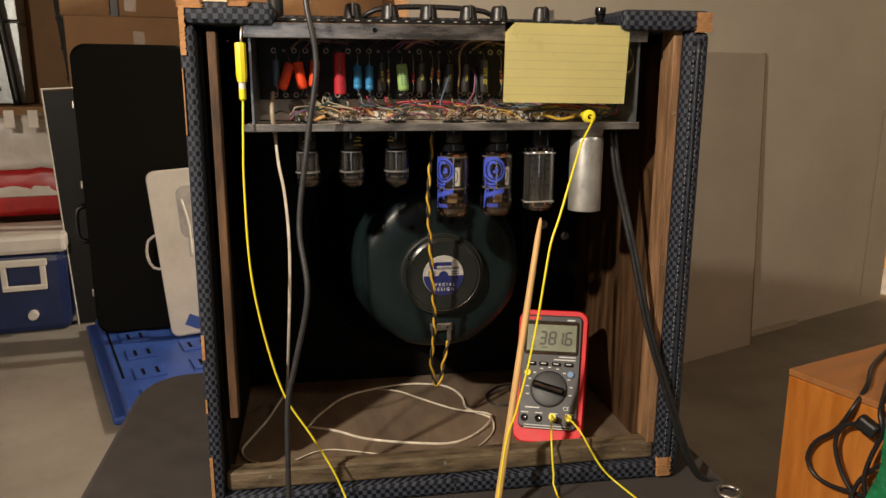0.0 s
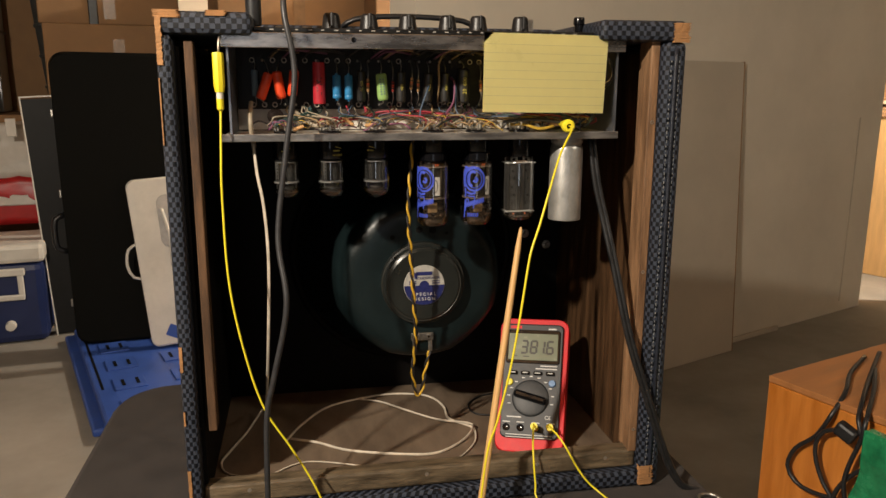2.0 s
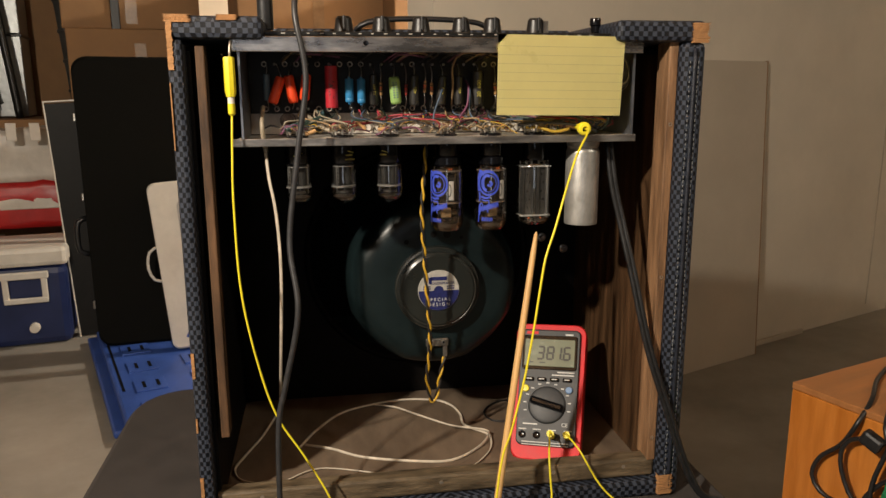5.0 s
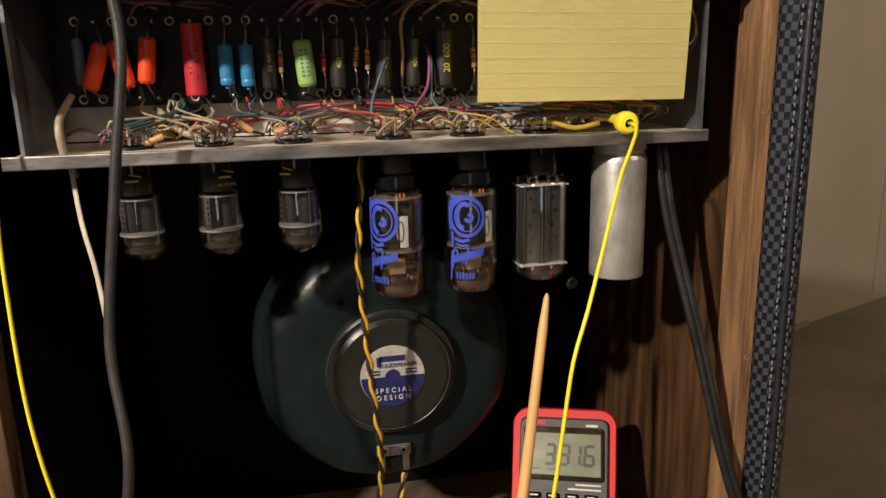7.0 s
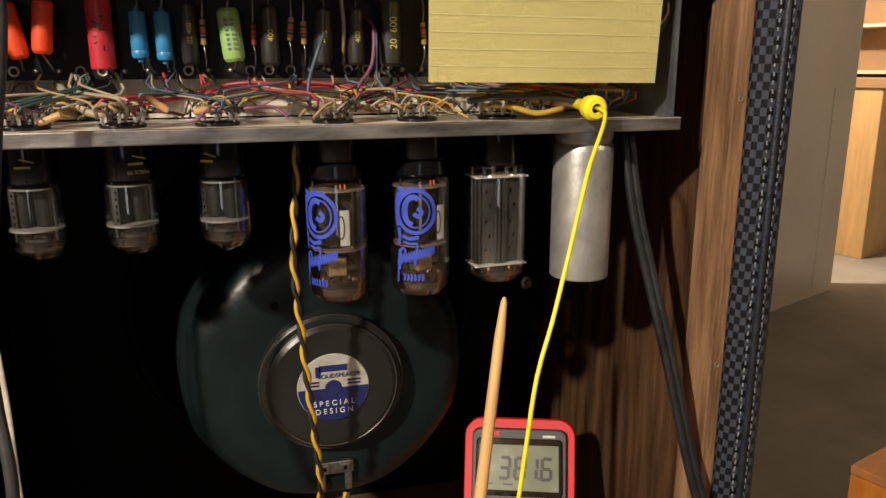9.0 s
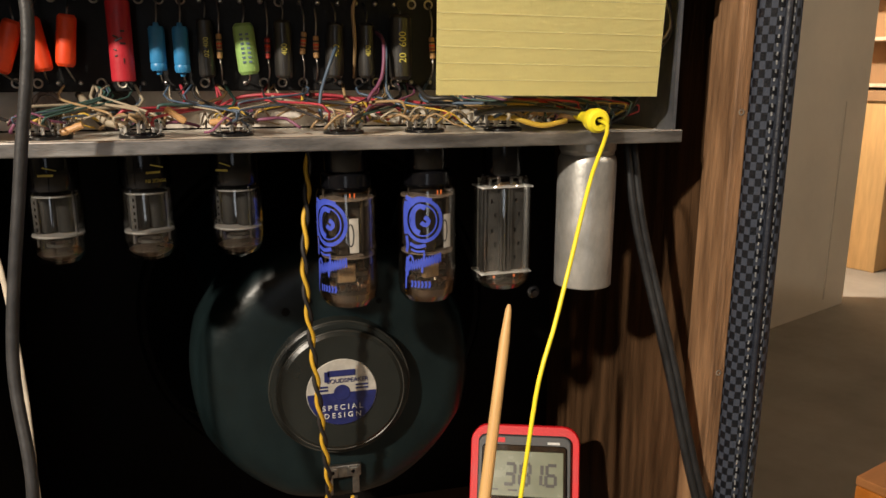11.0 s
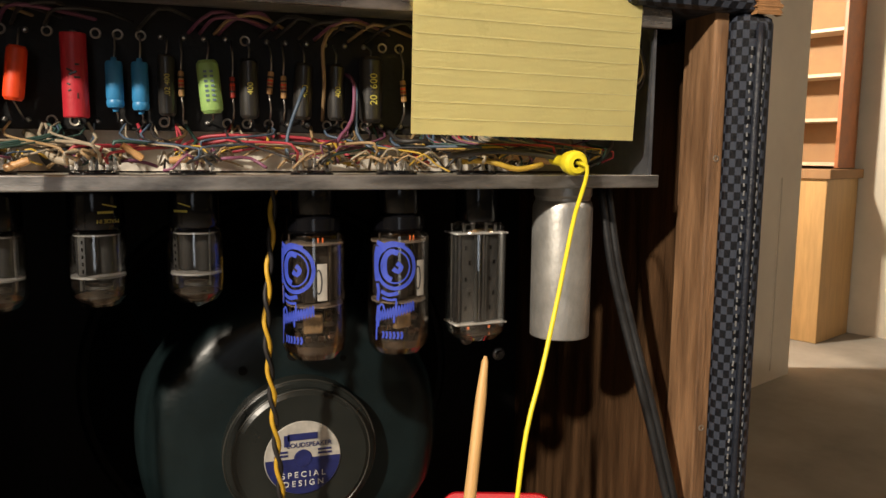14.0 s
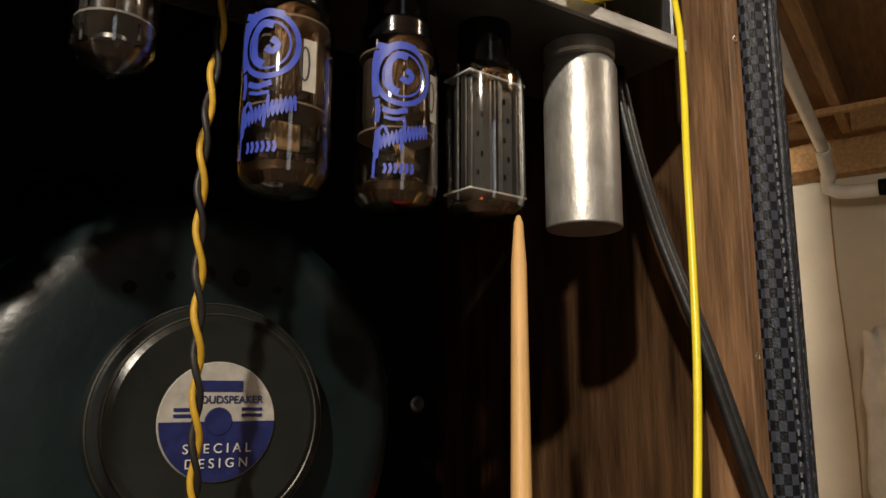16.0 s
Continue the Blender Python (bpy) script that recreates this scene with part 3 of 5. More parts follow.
# eyelets in two rows
eye = lathe([(0.0017, -0.0004), (0.0019, -0.0011), (0.0026, -0.0012), (0.0028, 0.0), (0.0017, 0.0)], 14, "y")
eye_mesh = mesh_of(eye, "eyelet", BRASS)
blob_mesh = mesh_of(lathe([(0.0, -0.0018), (0.0009, -0.0014), (0.0014, -0.0006), (0.0016, 0.0)], 8, "y"), "solder_joint", TIN)
rng = random.Random(5)
xs = [-0.171 + i * 0.01065 for i in range(34)]
for x in xs:
    for z in (0.8095, 0.8535):
        soldered = rng.random() < 0.5
        ob = new("solder_joint" if soldered else "eyelet", blob_mesh if soldered else eye_mesh)
        ob.parent = board
        ob.location = Vector((x + rng.uniform(-0.0006, 0.0006), 0.921, z)) - CH

MATS = {k: mat(k + "_capacitor", c, 0.42, 0, 0.12, 90, 0.06, 500) for k, c in {
    "orange": (0.66, 0.055, 0.010), "red": (0.40, 0.018, 0.03), "blue": (0.03, 0.20, 0.42), "green": (0.26, 0.42, 0.13), "black": (0.018, 0.016, 0.014),
    "tan": (0.42, 0.24, 0.10), "grey": (0.10, 0.15, 0.19), "brick": (0.30, 0.03, 0.02)}.items()}
MATS["black"].node_tree.nodes["Principled BSDF"].inputs["Coat Weight"].default_value = 0.4


def component(kind, x, z, length, r, tilt=0.0, y=0.911, text=""):
    """A capacitor or resistor with its leads, upright before the board."""
    name = "resistor" if kind in ("tan", "brick") else "capacitor"
    h = length / 2
    k = 0.25 if kind == "red" else 1.0
    body = lathe([(0.0, -h), (r * (1 - 0.25 * k), -h), (r * (1 - 0.03 * k), -h + r * 0.3 * k), (r, -h + r * 0.7 * k), (r, h - r * 0.7 * k), (r * (1 - 0.03 * k), h - r * 0.3 * k), (r * (1 - 0.25 * k), h), (0.0, h)], 18) if kind != "blue" else lathe([(0.0, -h - 0.002), (r * 0.3, -h - 0.002), (r * 0.4, -h), (r * 0.85, -h), (r, -h + r * 0.3), (r, -h * 0.72), (r * 0.93, -h * 0.66), (r, -h * 0.6), (r, h * 0.9), (r * 0.85, h), (r * 0.4, h), (r * 0.3, h + 0.002), (0.0, h + 0.002)], 18)
    ob = part(name, body, MATS[kind], chassis, f"{'small ' if r < 0.003 else ''}{kind} {name}")
    ob.matrix_basis = Matrix.Translation(Vector((x, y, z)) - CH) @ Matrix.Rotation(radians(tilt), 4, "Y")
    for s in (-1, 1):
        end = Vector((x, 0.920, 0.8095 if s < 0 else 0.8535))
        a = Vector((x, y, z)) + Matrix.Rotation(radians(tilt), 3, "Y") @ Vector((0, 0, s * h))
        lead = cord([a - CH, (a + end) / 2 + Vector((0.0006, -0.003, 0)) - CH, end - CH], 0.0005, 5, 0.006)
        part("lead", lead, TIN, chassis)
    if name == "resistor":
        for k, c in ((-0.4, "black"), (-0.1, "brick"), (0.2, "orange"), (0.5, "black")):
            bandm = lathe([(r * 1.03, h * k - 0.0005), (r * 1.03, h * k + 0.0005)], 12)
            part("colour_band", bandm, MATS[c], ob)
    if text:
        words("printed_value", text, r * 0.85, pose(0.0004, -r * 1.04, 0, 90, -90, 0), YELLOW_PRINT, ob, 0.0001)
    return ob


component("grey", -0.168, 0.831, 0.026, 0.0032)
component("orange", -0.1585, 0.828, 0.027, 0.0050, 20, 0.906)
component("orange", -0.1445, 0.829, 0.027, 0.0049, -9, 0.906)
component("orange", -0.1305, 0.831, 0.026, 0.0048, 7, 0.906)
red_cap = component("red", -0.1050, 0.831, 0.041, 0.0061, 0, 0.909)
for k, (a, z, w, h) in enumerate(((0.35, 0.005, 0.0022, 0.0010), (-0.25, 0.0022, 0.0030, 0.0009), (0.0, 0.0008, 0.0040, 0.0010), (0.3, -0.0012, 0.0030, 0.0009), (-0.35, -0.0045, 0.0018, 0.0008), (-0.3, -0.0075, 0.0016, 0.0008), (0.3, -0.010, 0.0006, 0.0028))):
    part("printed_smudge", box((0.0061 * math.sin(a), -0.0061 * math.cos(a), z), (w, 0.0006, h), 0.0002, Matrix.Rotation(a, 4, "Z") @ Matrix.Rotation(0.5 * math.sin(k * 2.1), 4, "Y")), MATS["black"], red_cap, "dark smudged print")
component("blue", -0.0872, 0.8275, 0.023, 0.0042)
component("blue", -0.0752, 0.8270, 0.024, 0.0041)
component("black", -0.0625, 0.828, 0.031, 0.0044, 0, 0.912, ".02 400")
component("tan", -0.0555, 0.829, 0.013, 0.0015)
green = component("green", -0.0415, 0.8275, 0.027, 0.0056, -5, 0.907)
component("brick", -0.0300, 0.828, 0.011, 0.0015)
component("black", -0.0215, 0.8275, 0.031, 0.0050, 0, 0.911, "400")
component("tan", -0.0105, 0.831, 0.012, 0.0016, 6)
component("tan", -0.0035, 0.829, 0.012, 0.0016, 0)
component("black", 0.0068, 0.827, 0.030, 0.0052, 3, 0.911, "400")
component("black", 0.0248, 0.827, 0.030, 0.0048, 0, 0.911, "400")
component("black", 0.0440, 0.829, 0.036, 0.0066, 0, 0.910, "20  600")
for x in (0.075, 0.101, 0.128, 0.152):
    component("black", x, 0.829, 0.032, 0.0052, 0, 0.911)
component("tan", 0.063, 0.829, 0.012, 0.0016, -4)
component("tan", 0.178, 0.829, 0.012, 0.0016, 4)
for dx in (-0.0017, 0.0014):
    for k in range(7):
        part("printed_mark", box((dx, -0.00558, 0.0075 - k * 0.0024), (0.0017, 0.0003, 0.0011)), MATS["grey"], green)

# the wiring below the board
WIRES = [mat(n + "_wire", c, 0.5, 0, 0.15, 120, 0.08, 600) for n, c in (("red", (0.33, 0.03, 0.045)), ("yellow", (0.42, 0.27, 0.03)), ("green", (0.03, 0.075, 0.065)), ("tan", (0.27, 0.18, 0.09)),
         ("black", (0.02, 0.018, 0.018)), ("white", (0.28, 0.235, 0.17)), ("blue", (0.055, 0.085, 0.13)), ("orange", (0.55, 0.17, 0.03)), ("violet", (0.16, 0.05, 0.10)))]
SOCKETS = (-0.14, -0.096, -0.051, 0.008, 0.0535, 0.0995)


def wire(pts, r, k):
    ch_part("wire", cord(pts, r, 6, 0.004), WIRES[k])


for n in range(230):
    s = SOCKETS[rng.randrange(6)] if n % 4 else rng.uniform(0.11, 0.17)
    a = rng.uniform(0, 2 * math.pi)
    p0 = Vector((s + 0.012 * math.cos(a), 0.889 + 0.012 * math.sin(a), 0.788 + rng.uniform(0, 0.003)))
    if n % 2 == 0:
        x1 = xs[rng.randrange(34)]
        x1 = max(p0.x - 0.03, min(p0.x + 0.03, x1))
        p3 = Vector((x1, 0.919, 0.8085))
        p1 = p0 + Vector((rng.uniform(-0.006, 0.006), -0.006, rng.uniform(0.002, 0.009)))
        p2 = p3 + Vector((rng.uniform(-0.004, 0.004), -0.010, rng.uniform(-0.012, -0.004)))
    else:
        p3 = p0 + Vector((rng.uniform(-0.024, 0.024), rng.uniform(-0.014, 0.03), 0))
        p3.y = max(0.866, min(0.93, p3.y))
        p3.z = 0.785 + rng.uniform(0, 0.008)
        p1 = p0.lerp(p3, 0.3) + Vector((0, rng.uniform(-0.008, 0.006), rng.uniform(0.001, 0.007)))
        p2 = p0.lerp(p3, 0.7) + Vector((0, rng.uniform(-0.008, 0.006), rng.uniform(0.0, 0.006)))
        for q in (p1, p2):
            q.y = max(0.864, q.y)
    wire([p0, p1, p2, p3], rng.choice((0.0005, 0.0006, 0.0007, 0.0009)), rng.choice((0, 8, 2, 2, 6, 6, 3, 4, 4, 5, 1)) if n % 2 == 0 else rng.choice((3, 3, 3, 5, 5, 5, 4, 8, 1, 2)))
for x, z, r, material in ((-0.150, 0.797, 0.0085, GETTER_DARK), (-0.116, 0.795, 0.0125, STEEL_DARK), (0.142, 0.800, 0.0060, BAKELITE)):
    ch_part("knockout", lathe([(0.0, 0.9385), (r * 0.7, 0.9385), (r * 0.75, 0.9375), (r, 0.9375), (r, 0.9398)], 24, "y", (x, 0, z)), material, "dark round knockout in the steel")
for x0, x1, z in ((-0.055, 0.035, 0.8005), (-0.03, 0.05, 0.7985), (0.01, 0.075, 0.7965)):
    wire([(x0, 0.928, z - 0.004), (x0 * 0.6 + x1 * 0.4, 0.918, z + 0.002), (x0 * 0.2 + x1 * 0.8, 0.914, z), (x1, 0.900, 0.789)], 0.0011, 0)
for pts, r, k in [([(-0.06, 0.93, 0.795), (-0.045, 0.915, 0.802), (-0.02, 0.912, 0.8025), (0.0, 0.93, 0.797)], 0.0010, 0),
                  ([(0.031, 0.919, 0.838), (0.0335, 0.905, 0.832), (0.031, 0.898, 0.812), (0.022, 0.893, 0.800), (0.021, 0.888, 0.789)], 0.0011, 8),
                  ([(0.033, 0.919, 0.838), (0.0345, 0.903, 0.828), (0.034, 0.899, 0.805), (0.042, 0.893, 0.796), (0.05, 0.886, 0.789)], 0.0010, 6),
                  ([(0.012, 0.918, 0.836), (0.004, 0.900, 0.823), (-0.003, 0.900, 0.803), (-0.004, 0.893, 0.790)], 0.0010, 6),
                  ([(0.0185, 0.919, 0.812), (0.0175, 0.905, 0.832), (0.0165, 0.902, 0.850), (0.022, 0.905, 0.860), (0.03, 0.915, 0.862)], 0.0011, 3),
                  ([(-0.17, 0.88, 0.770), (-0.171, 0.868, 0.784), (-0.1715, 0.869, 0.80), (-0.172, 0.90, 0.812)], 0.0022, 5),
                  ([(-0.131, 0.925, 0.803), (-0.122, 0.905, 0.797), (-0.112, 0.893, 0.790), (-0.102, 0.888, 0.789)], 0.0022, 5),
                  ([(0.09, 0.885, 0.790), (0.10, 0.872, 0.7905), (0.115, 0.868, 0.7865), (0.13, 0.868, 0.789)], 0.0015, 1),
                  ([(0.08, 0.88, 0.793), (0.1, 0.866, 0.796), (0.13, 0.866, 0.794), (0.155, 0.872, 0.789), (0.165, 0.885, 0.785)], 0.0017, 4),
                  ([(0.055, 0.915, 0.807), (0.058, 0.898, 0.801), (0.07, 0.893, 0.801), (0.08, 0.90, 0.796)], 0.0013, 4),
                  ([(0.178, 0.873, 0.83), (0.188, 0.868, 0.835), (0.191, 0.869, 0.845), (0.187, 0.872, 0.858)], 0.0008, 5),
                  ([(0.178, 0.873, 0.825), (0.186, 0.868, 0.829), (0.1915, 0.868, 0.839), (0.189, 0.870, 0.856)], 0.0008, 4),
                  ([(0.165, 0.885, 0.786), (0.176, 0.880, 0.795), (0.182, 0.885, 0.806), (0.178, 0.900, 0.815)], 0.0012, 4)]:
    wire(pts, r, k)
for n in range(18):
    x0 = rng.uniform(-0.16, 0.05)
    wire([(x0, 0.92, 0.856), (x0 + 0.008, 0.905, 0.862), (x0 + rng.uniform(0.012, 0.03), 0.905, 0.8635 + rng.uniform(-0.002, 0.003)), (x0 + rng.uniform(0.03, 0.05), 0.925, 0.860)], 0.0010, rng.choice((4, 4, 4, 3, 8)))
for x, z, tilt in ((-0.078, 0.794, -55), (-0.056, 0.7905, 85), (-0.127, 0.788, 70)):
    body = lathe([(0.0, -0.006), (0.0016, -0.0055), (0.0019, -0.003), (0.0016, 0.0), (0.0019, 0.003), (0.0016, 0.0055), (0.0, 0.006)], 12)
    ob = part("resistor", body, MATS["tan"], chassis, "tan banded resistor")
    ob.matrix_basis = Matrix.Translation(Vector((x, 0.880, z)) - CH) @ Matrix.Rotation(radians(tilt), 4, "Y")
for x in SOCKETS:
    ch_part("tube_socket", lathe([(0.0, 0.7826), (0.0112, 0.7826), (0.0112, 0.7842), (0.009, 0.7852), (0.0, 0.7852)], 20, "z", (x, 0.889, 0)), BAKELITE, "black tube socket")
    for k in range(8):
        a = k * math.pi / 4
        ch_part("solder_tag", box((x + 0.0095 * math.cos(a), 0.889 + 0.0095 * math.sin(a), 0.7885), (0.0018, 0.0009, 0.0065), 0.0003), TIN)
for x in (0.118, 0.126, 0.145):
    ch_part("paper_capacitor", lathe([(0.0, -0.012), (0.003, -0.0115), (0.0033, 0.0), (0.003, 0.0115), (0.0, 0.012)], 14, "x", (x, 0.893, 0.796)), MATS["orange" if x > 0.12 else "tan"], "orange paper capacitor")

# control panel and knobs on top
panel = ch_part("control_panel", span(-0.165, 0.168, 0.862, 0.980, 0.8775, 0.8815, 0.001), BLACK_METAL, "black control panel with pale markings")
for n in range(26):
    x = -0.15 + n * 0.0118
    ch_part("panel_mark", span(x, x + rng.uniform(0.002, 0.004), 0.8617, 0.8621, 0.8790, 0.8798), LABEL, "", panel)
for x in (-0.091, -0.054, -0.015, 0.026, 0.058, 0.103):
    knob = ch_part("knob", lathe([(0.0, 0.899), (0.0062, 0.8985), (0.0078, 0.8965), (0.0088, 0.8895), (0.0098, 0.883), (0.0105, 0.8816), (0.0, 0.8816)], 24, "z", (x, 0.905, 0)), KNOB, "black pointer knob")
    ch_part("pointer", box((x, 0.901, 0.8915), (0.0035, 0.021, 0.014), 0.0014), KNOB, "", knob)
for x in (-0.14, -0.115):
    ch_part("jack_nut", lathe([(0.0, 0.885), (0.0045, 0.885), (0.0062, 0.8835), (0.0062, 0.8816)], 12, "z", (x, 0.9, 0)), TIN, "chrome jack nut")
ch_part("fuse_cap", lathe([(0.0, 0.899), (0.0052, 0.899), (0.0058, 0.897), (0.0058, 0.892), (0.0046, 0.891), (0.0046, 0.885), (0.0062, 0.884), (0.0062, 0.8816)], 16, "z", (0.165, 0.9, 0)), BAKELITE, "black fuse cap")
ch_part("toggle_switch", box((0.112, 0.9, 0.889), (0.006, 0.004, 0.014), 0.001), TIN, "chrome switch lever")
handle = thing("carrying_handle", "dark leather strap handle arched over the cabinet top", "handle")
part("strap", cord([(-0.075, 0.99, 0.893), (-0.062, 0.985, 0.900), (-0.03, 0.985, 0.9035), (0.02, 0.985, 0.9035), (0.06, 0.985, 0.900), (0.075, 0.99, 0.893)], 0.005, 8, 0.01, 0.6), RUBBER, handle)

# ---- tubes ----


def small_tube(name, label):
    """An octal preamp tube hanging base up; its origin lies at the shelf's underside."""
    t = thing(name, label, "tube", "row of tubes under the chassis")
    part("base", lathe([(0.0, 0.001), (0.0122, 0.001), (0.0126, -0.001), (0.0129, -0.0172), (0.0122, -0.0186), (0.0, -0.0186)], 32), BAKELITE, t, "black tube base")
    part("envelope", lathe(shell([(0.0116, -0.0187), (0.0131, -0.0205), (0.0137, -0.0240), (0.0138, -0.0455), (0.0130, -0.0508), (0.0098, -0.0548), (0.0045, -0.0567), (0.0014, -0.0582), (0.0, -0.0585)]), 36), GLASS, t, "clear glass envelope")
    part("mica", lathe([(0.0, -0.0212), (0.0108, -0.0212), (0.0108, -0.0218), (0.0, -0.0218)], 20), MICA, t)
    part("mica", lathe([(0.0, -0.0405), (0.0124, -0.0405), (0.0126, -0.0414), (0.0, -0.0412)], 20), MICA, t, "white mica disc")
    for s in (-1, 1):
        part("anode", lathe([(0.0, -0.0402), (0.0046, -0.0402), (0.0050, -0.0396), (0.0050, -0.0226), (0.0046, -0.0220), (0.0, -0.0220)], 20, "z", (s * 0.0046, 0.001, 0)), PLATE, t, "dark grey rolled anode")
        part("support_rod", lathe([(0.0006, -0.047), (0.0006, -0.0195)], 8, "z", (s * 0.0092, -0.003, 0)), PLATE_SHINY, t)
    strip = part("pierced_strip", box((-0.0088, -0.0042, -0.0311), (0.0030, 0.0006, 0.0180), 0.0, Matrix.Rotation(radians(-25), 4, "Z")), PLATE_SHINY, t, "bright pierced strip")
    for k in range(5):
        part("slot", box((-0.0086, -0.0047, -0.0245 - 0.0034 * k), (0.0007, 0.0005, 0.0016)), BAKELITE, strip)
    part("getter", lathe([(0.0046, -0.0458), (0.0062, -0.0458), (0.0062, -0.0472), (0.0046, -0.0472), (0.0046, -0.0458)], 20), PLATE_SHINY, t, "bright getter ring")
    part("getter_glint", lathe([(0.0, -0.0552), (0.0040, -0.0548), (0.0088, -0.0530), (0.0112, -0.0505)], 24), GETTER_DARK, t, "brownish mirrored dome")
    mark = part("base_print", box((0, -0.01295, -0.0105), (0.0070, 0.0003, 0.0011)), YELLOW_PRINT, t, "faded yellow print")
    part("print_stroke", box((0.002, -0.01292, -0.0075), (0.0065, 0.0003, 0.0006), 0, Matrix.Rotation(radians(14), 4, "Y")), YELLOW_PRINT, mark)
    return t


def wrap(r, a0, a1, z0, z1, n=10):
    """A strip of ink bent round a tube of radius r."""
    bm = bmesh.new()
    rows = [[bm.verts.new((r * math.sin(a0 + (a1 - a0) * i / n), -r * math.cos(a0 + (a1 - a0) * i / n), z0 + (z1 - z0) * k)) for i in range(n + 1)] for k in (0, 1)]
    for i in range(n):
        bm.faces.new((rows[0][i], rows[0][i + 1], rows[1][i + 1], rows[1][i]))
    return bm


def ink_line(r, pts, w):
    """A drawn stroke of ink on a tube: (angle, height) pairs."""
    line = smooth_line([(a * r, z, 0) for a, z in pts], 0.0012)
    bm = bmesh.new()
    rows = []
    for i, q in enumerate(line):
        t = (line[min(i + 1, len(line) - 1)] - line[max(0, i - 1)]).normalized()
        nrm = Vector((-t.y, t.x, 0)) * w
        rows.append([bm.verts.new((r * math.sin(p.x / r), -r * math.cos(p.x / r), p.y)) for p in (q - nrm, q + nrm)])
    for a, b in zip(rows, rows[1:]):
        bm.faces.new((a[0], a[1], b[1], b[0]))
    return bm


def power_tube(name, label, turn):
    t = thing(name, label, "tube", "row of tubes under the chassis")
    part("base", lathe([(0.0, 0.001), (0.0120, 0.001), (0.0122, -0.0118), (0.0118, -0.0126), (0.0118, -0.0134), (0.0136, -0.0142), (0.0141, -0.0150), (0.0143, -0.0210), (0.0136, -0.0222), (0.0, -0.0222)], 36), BAKELITE, t, "black stepped tube base")
    R = 0.0169
    part("envelope", lathe(shell([(0.0136, -0.0223), (0.0160, -0.0232), (R, -0.0262), (R, -0.078), (0.0160, -0.0832), (0.0130, -0.0868), (0.007, -0.0886), (0.0, -0.089)]), 40), GLASS_SMOKE, t, "clear glass envelope with blue print")
    for z in (-0.0275, -0.0588):
        part("mica", lathe([(0.0, z), (0.0150, z), (0.0150, z - 0.0008), (0.0, z - 0.0008)], 24), MICA, t, "white mica disc")
    part("anode", box((0, 0.001, -0.0435), (0.0265, 0.0150, 0.0300), 0.004), PLATE_MID, t, "dark grey anode")
    for s in (-1, 1):
        part("anode_fin", box((s * 0.007, -0.0075, -0.0435), (0.0015, 0.004, 0.029), 0.0004), PLATE_SHINY, t)
        part("support_rod", lathe([(0.0006, -0.066), (0.0006, -0.0235)], 8, "z", (s * 0.0128, 0, 0)), PLATE_SHINY, t)
        part("getter_cup", lathe([(0.0, -0.071), (0.0045, -0.071), (0.0048, -0.0685), (0.0, -0.0685)], 18, "z", (s * 0.006, -0.002, 0)), PLATE_SHINY, t)
    # bright strip added inside, for the vertical highlight on the glass
    part("highlight_strip", box((-0.0035, -0.0082, -0.0435), (0.0055, 0.0022, 0.029), 0.0008), PLATE_SHINY, t, "bright strip added for the vertical highlight")
    part("getter_box", box((-0.002, -0.0055, -0.0690), (0.0105, 0.004, 0.0105), 0.0012), GETTER_TAN, t, "tan getter box")
    part("getter_box", box((0.0065, -0.003, -0.0670), (0.0040, 0.004, 0.0085), 0.001), GETTER_DARK, t)
    for k in range(9):
        a = k * 0.7
        part("stem_lead", box((0.0095 * math.cos(a), 0.0095 * math.sin(a), -0.0768), (0.0030, 0.0022, 0.0030), 0.0005, Matrix.Rotation(a * 3, 4, "X")), GETTER_DARK, t)
    part("getter_flash", lathe([(0.0152, -0.0795), (0.0150, -0.0825), (0.0126, -0.0858), (0.007, -0.0876), (0.0, -0.0880)], 32), GETTER, t, "brown getter flash")
    for s in (-1, 1):
        part("heater", lathe([(0.0004, -0.0272), (0.0004, -0.0250)], 8, "z", (s * 0.0012 + 0.002, -0.009, 0)), HEAT, t, "red glowing heater")
    # printed emblem: a ring with bars and a flourish
    e = turn
    q = R * 1.006
    ring = [(e + 0.62 * math.cos(k * math.pi / 8), -0.0400 + 0.0112 * math.sin(k * math.pi / 8)) for k in range(17)]
    emblem = part("printed_emblem", ink_line(q, ring, 0.0010), INK, t, "blue printed ring emblem")
    part("print_stroke", ink_line(q, [(e - 0.62, -0.0278), (e - 0.30, -0.0300), (e - 0.58, -0.0330), (e - 0.44, -0.0290)], 0.0012), INK, emblem)
    inner = [(e + 0.46 * math.cos(k * math.pi / 8), -0.0400 + 0.0084 * math.sin(k * math.pi / 8)) for k in range(17)]
    part("print_stroke", ink_line(q, inner, 0.0004), INK, emblem)
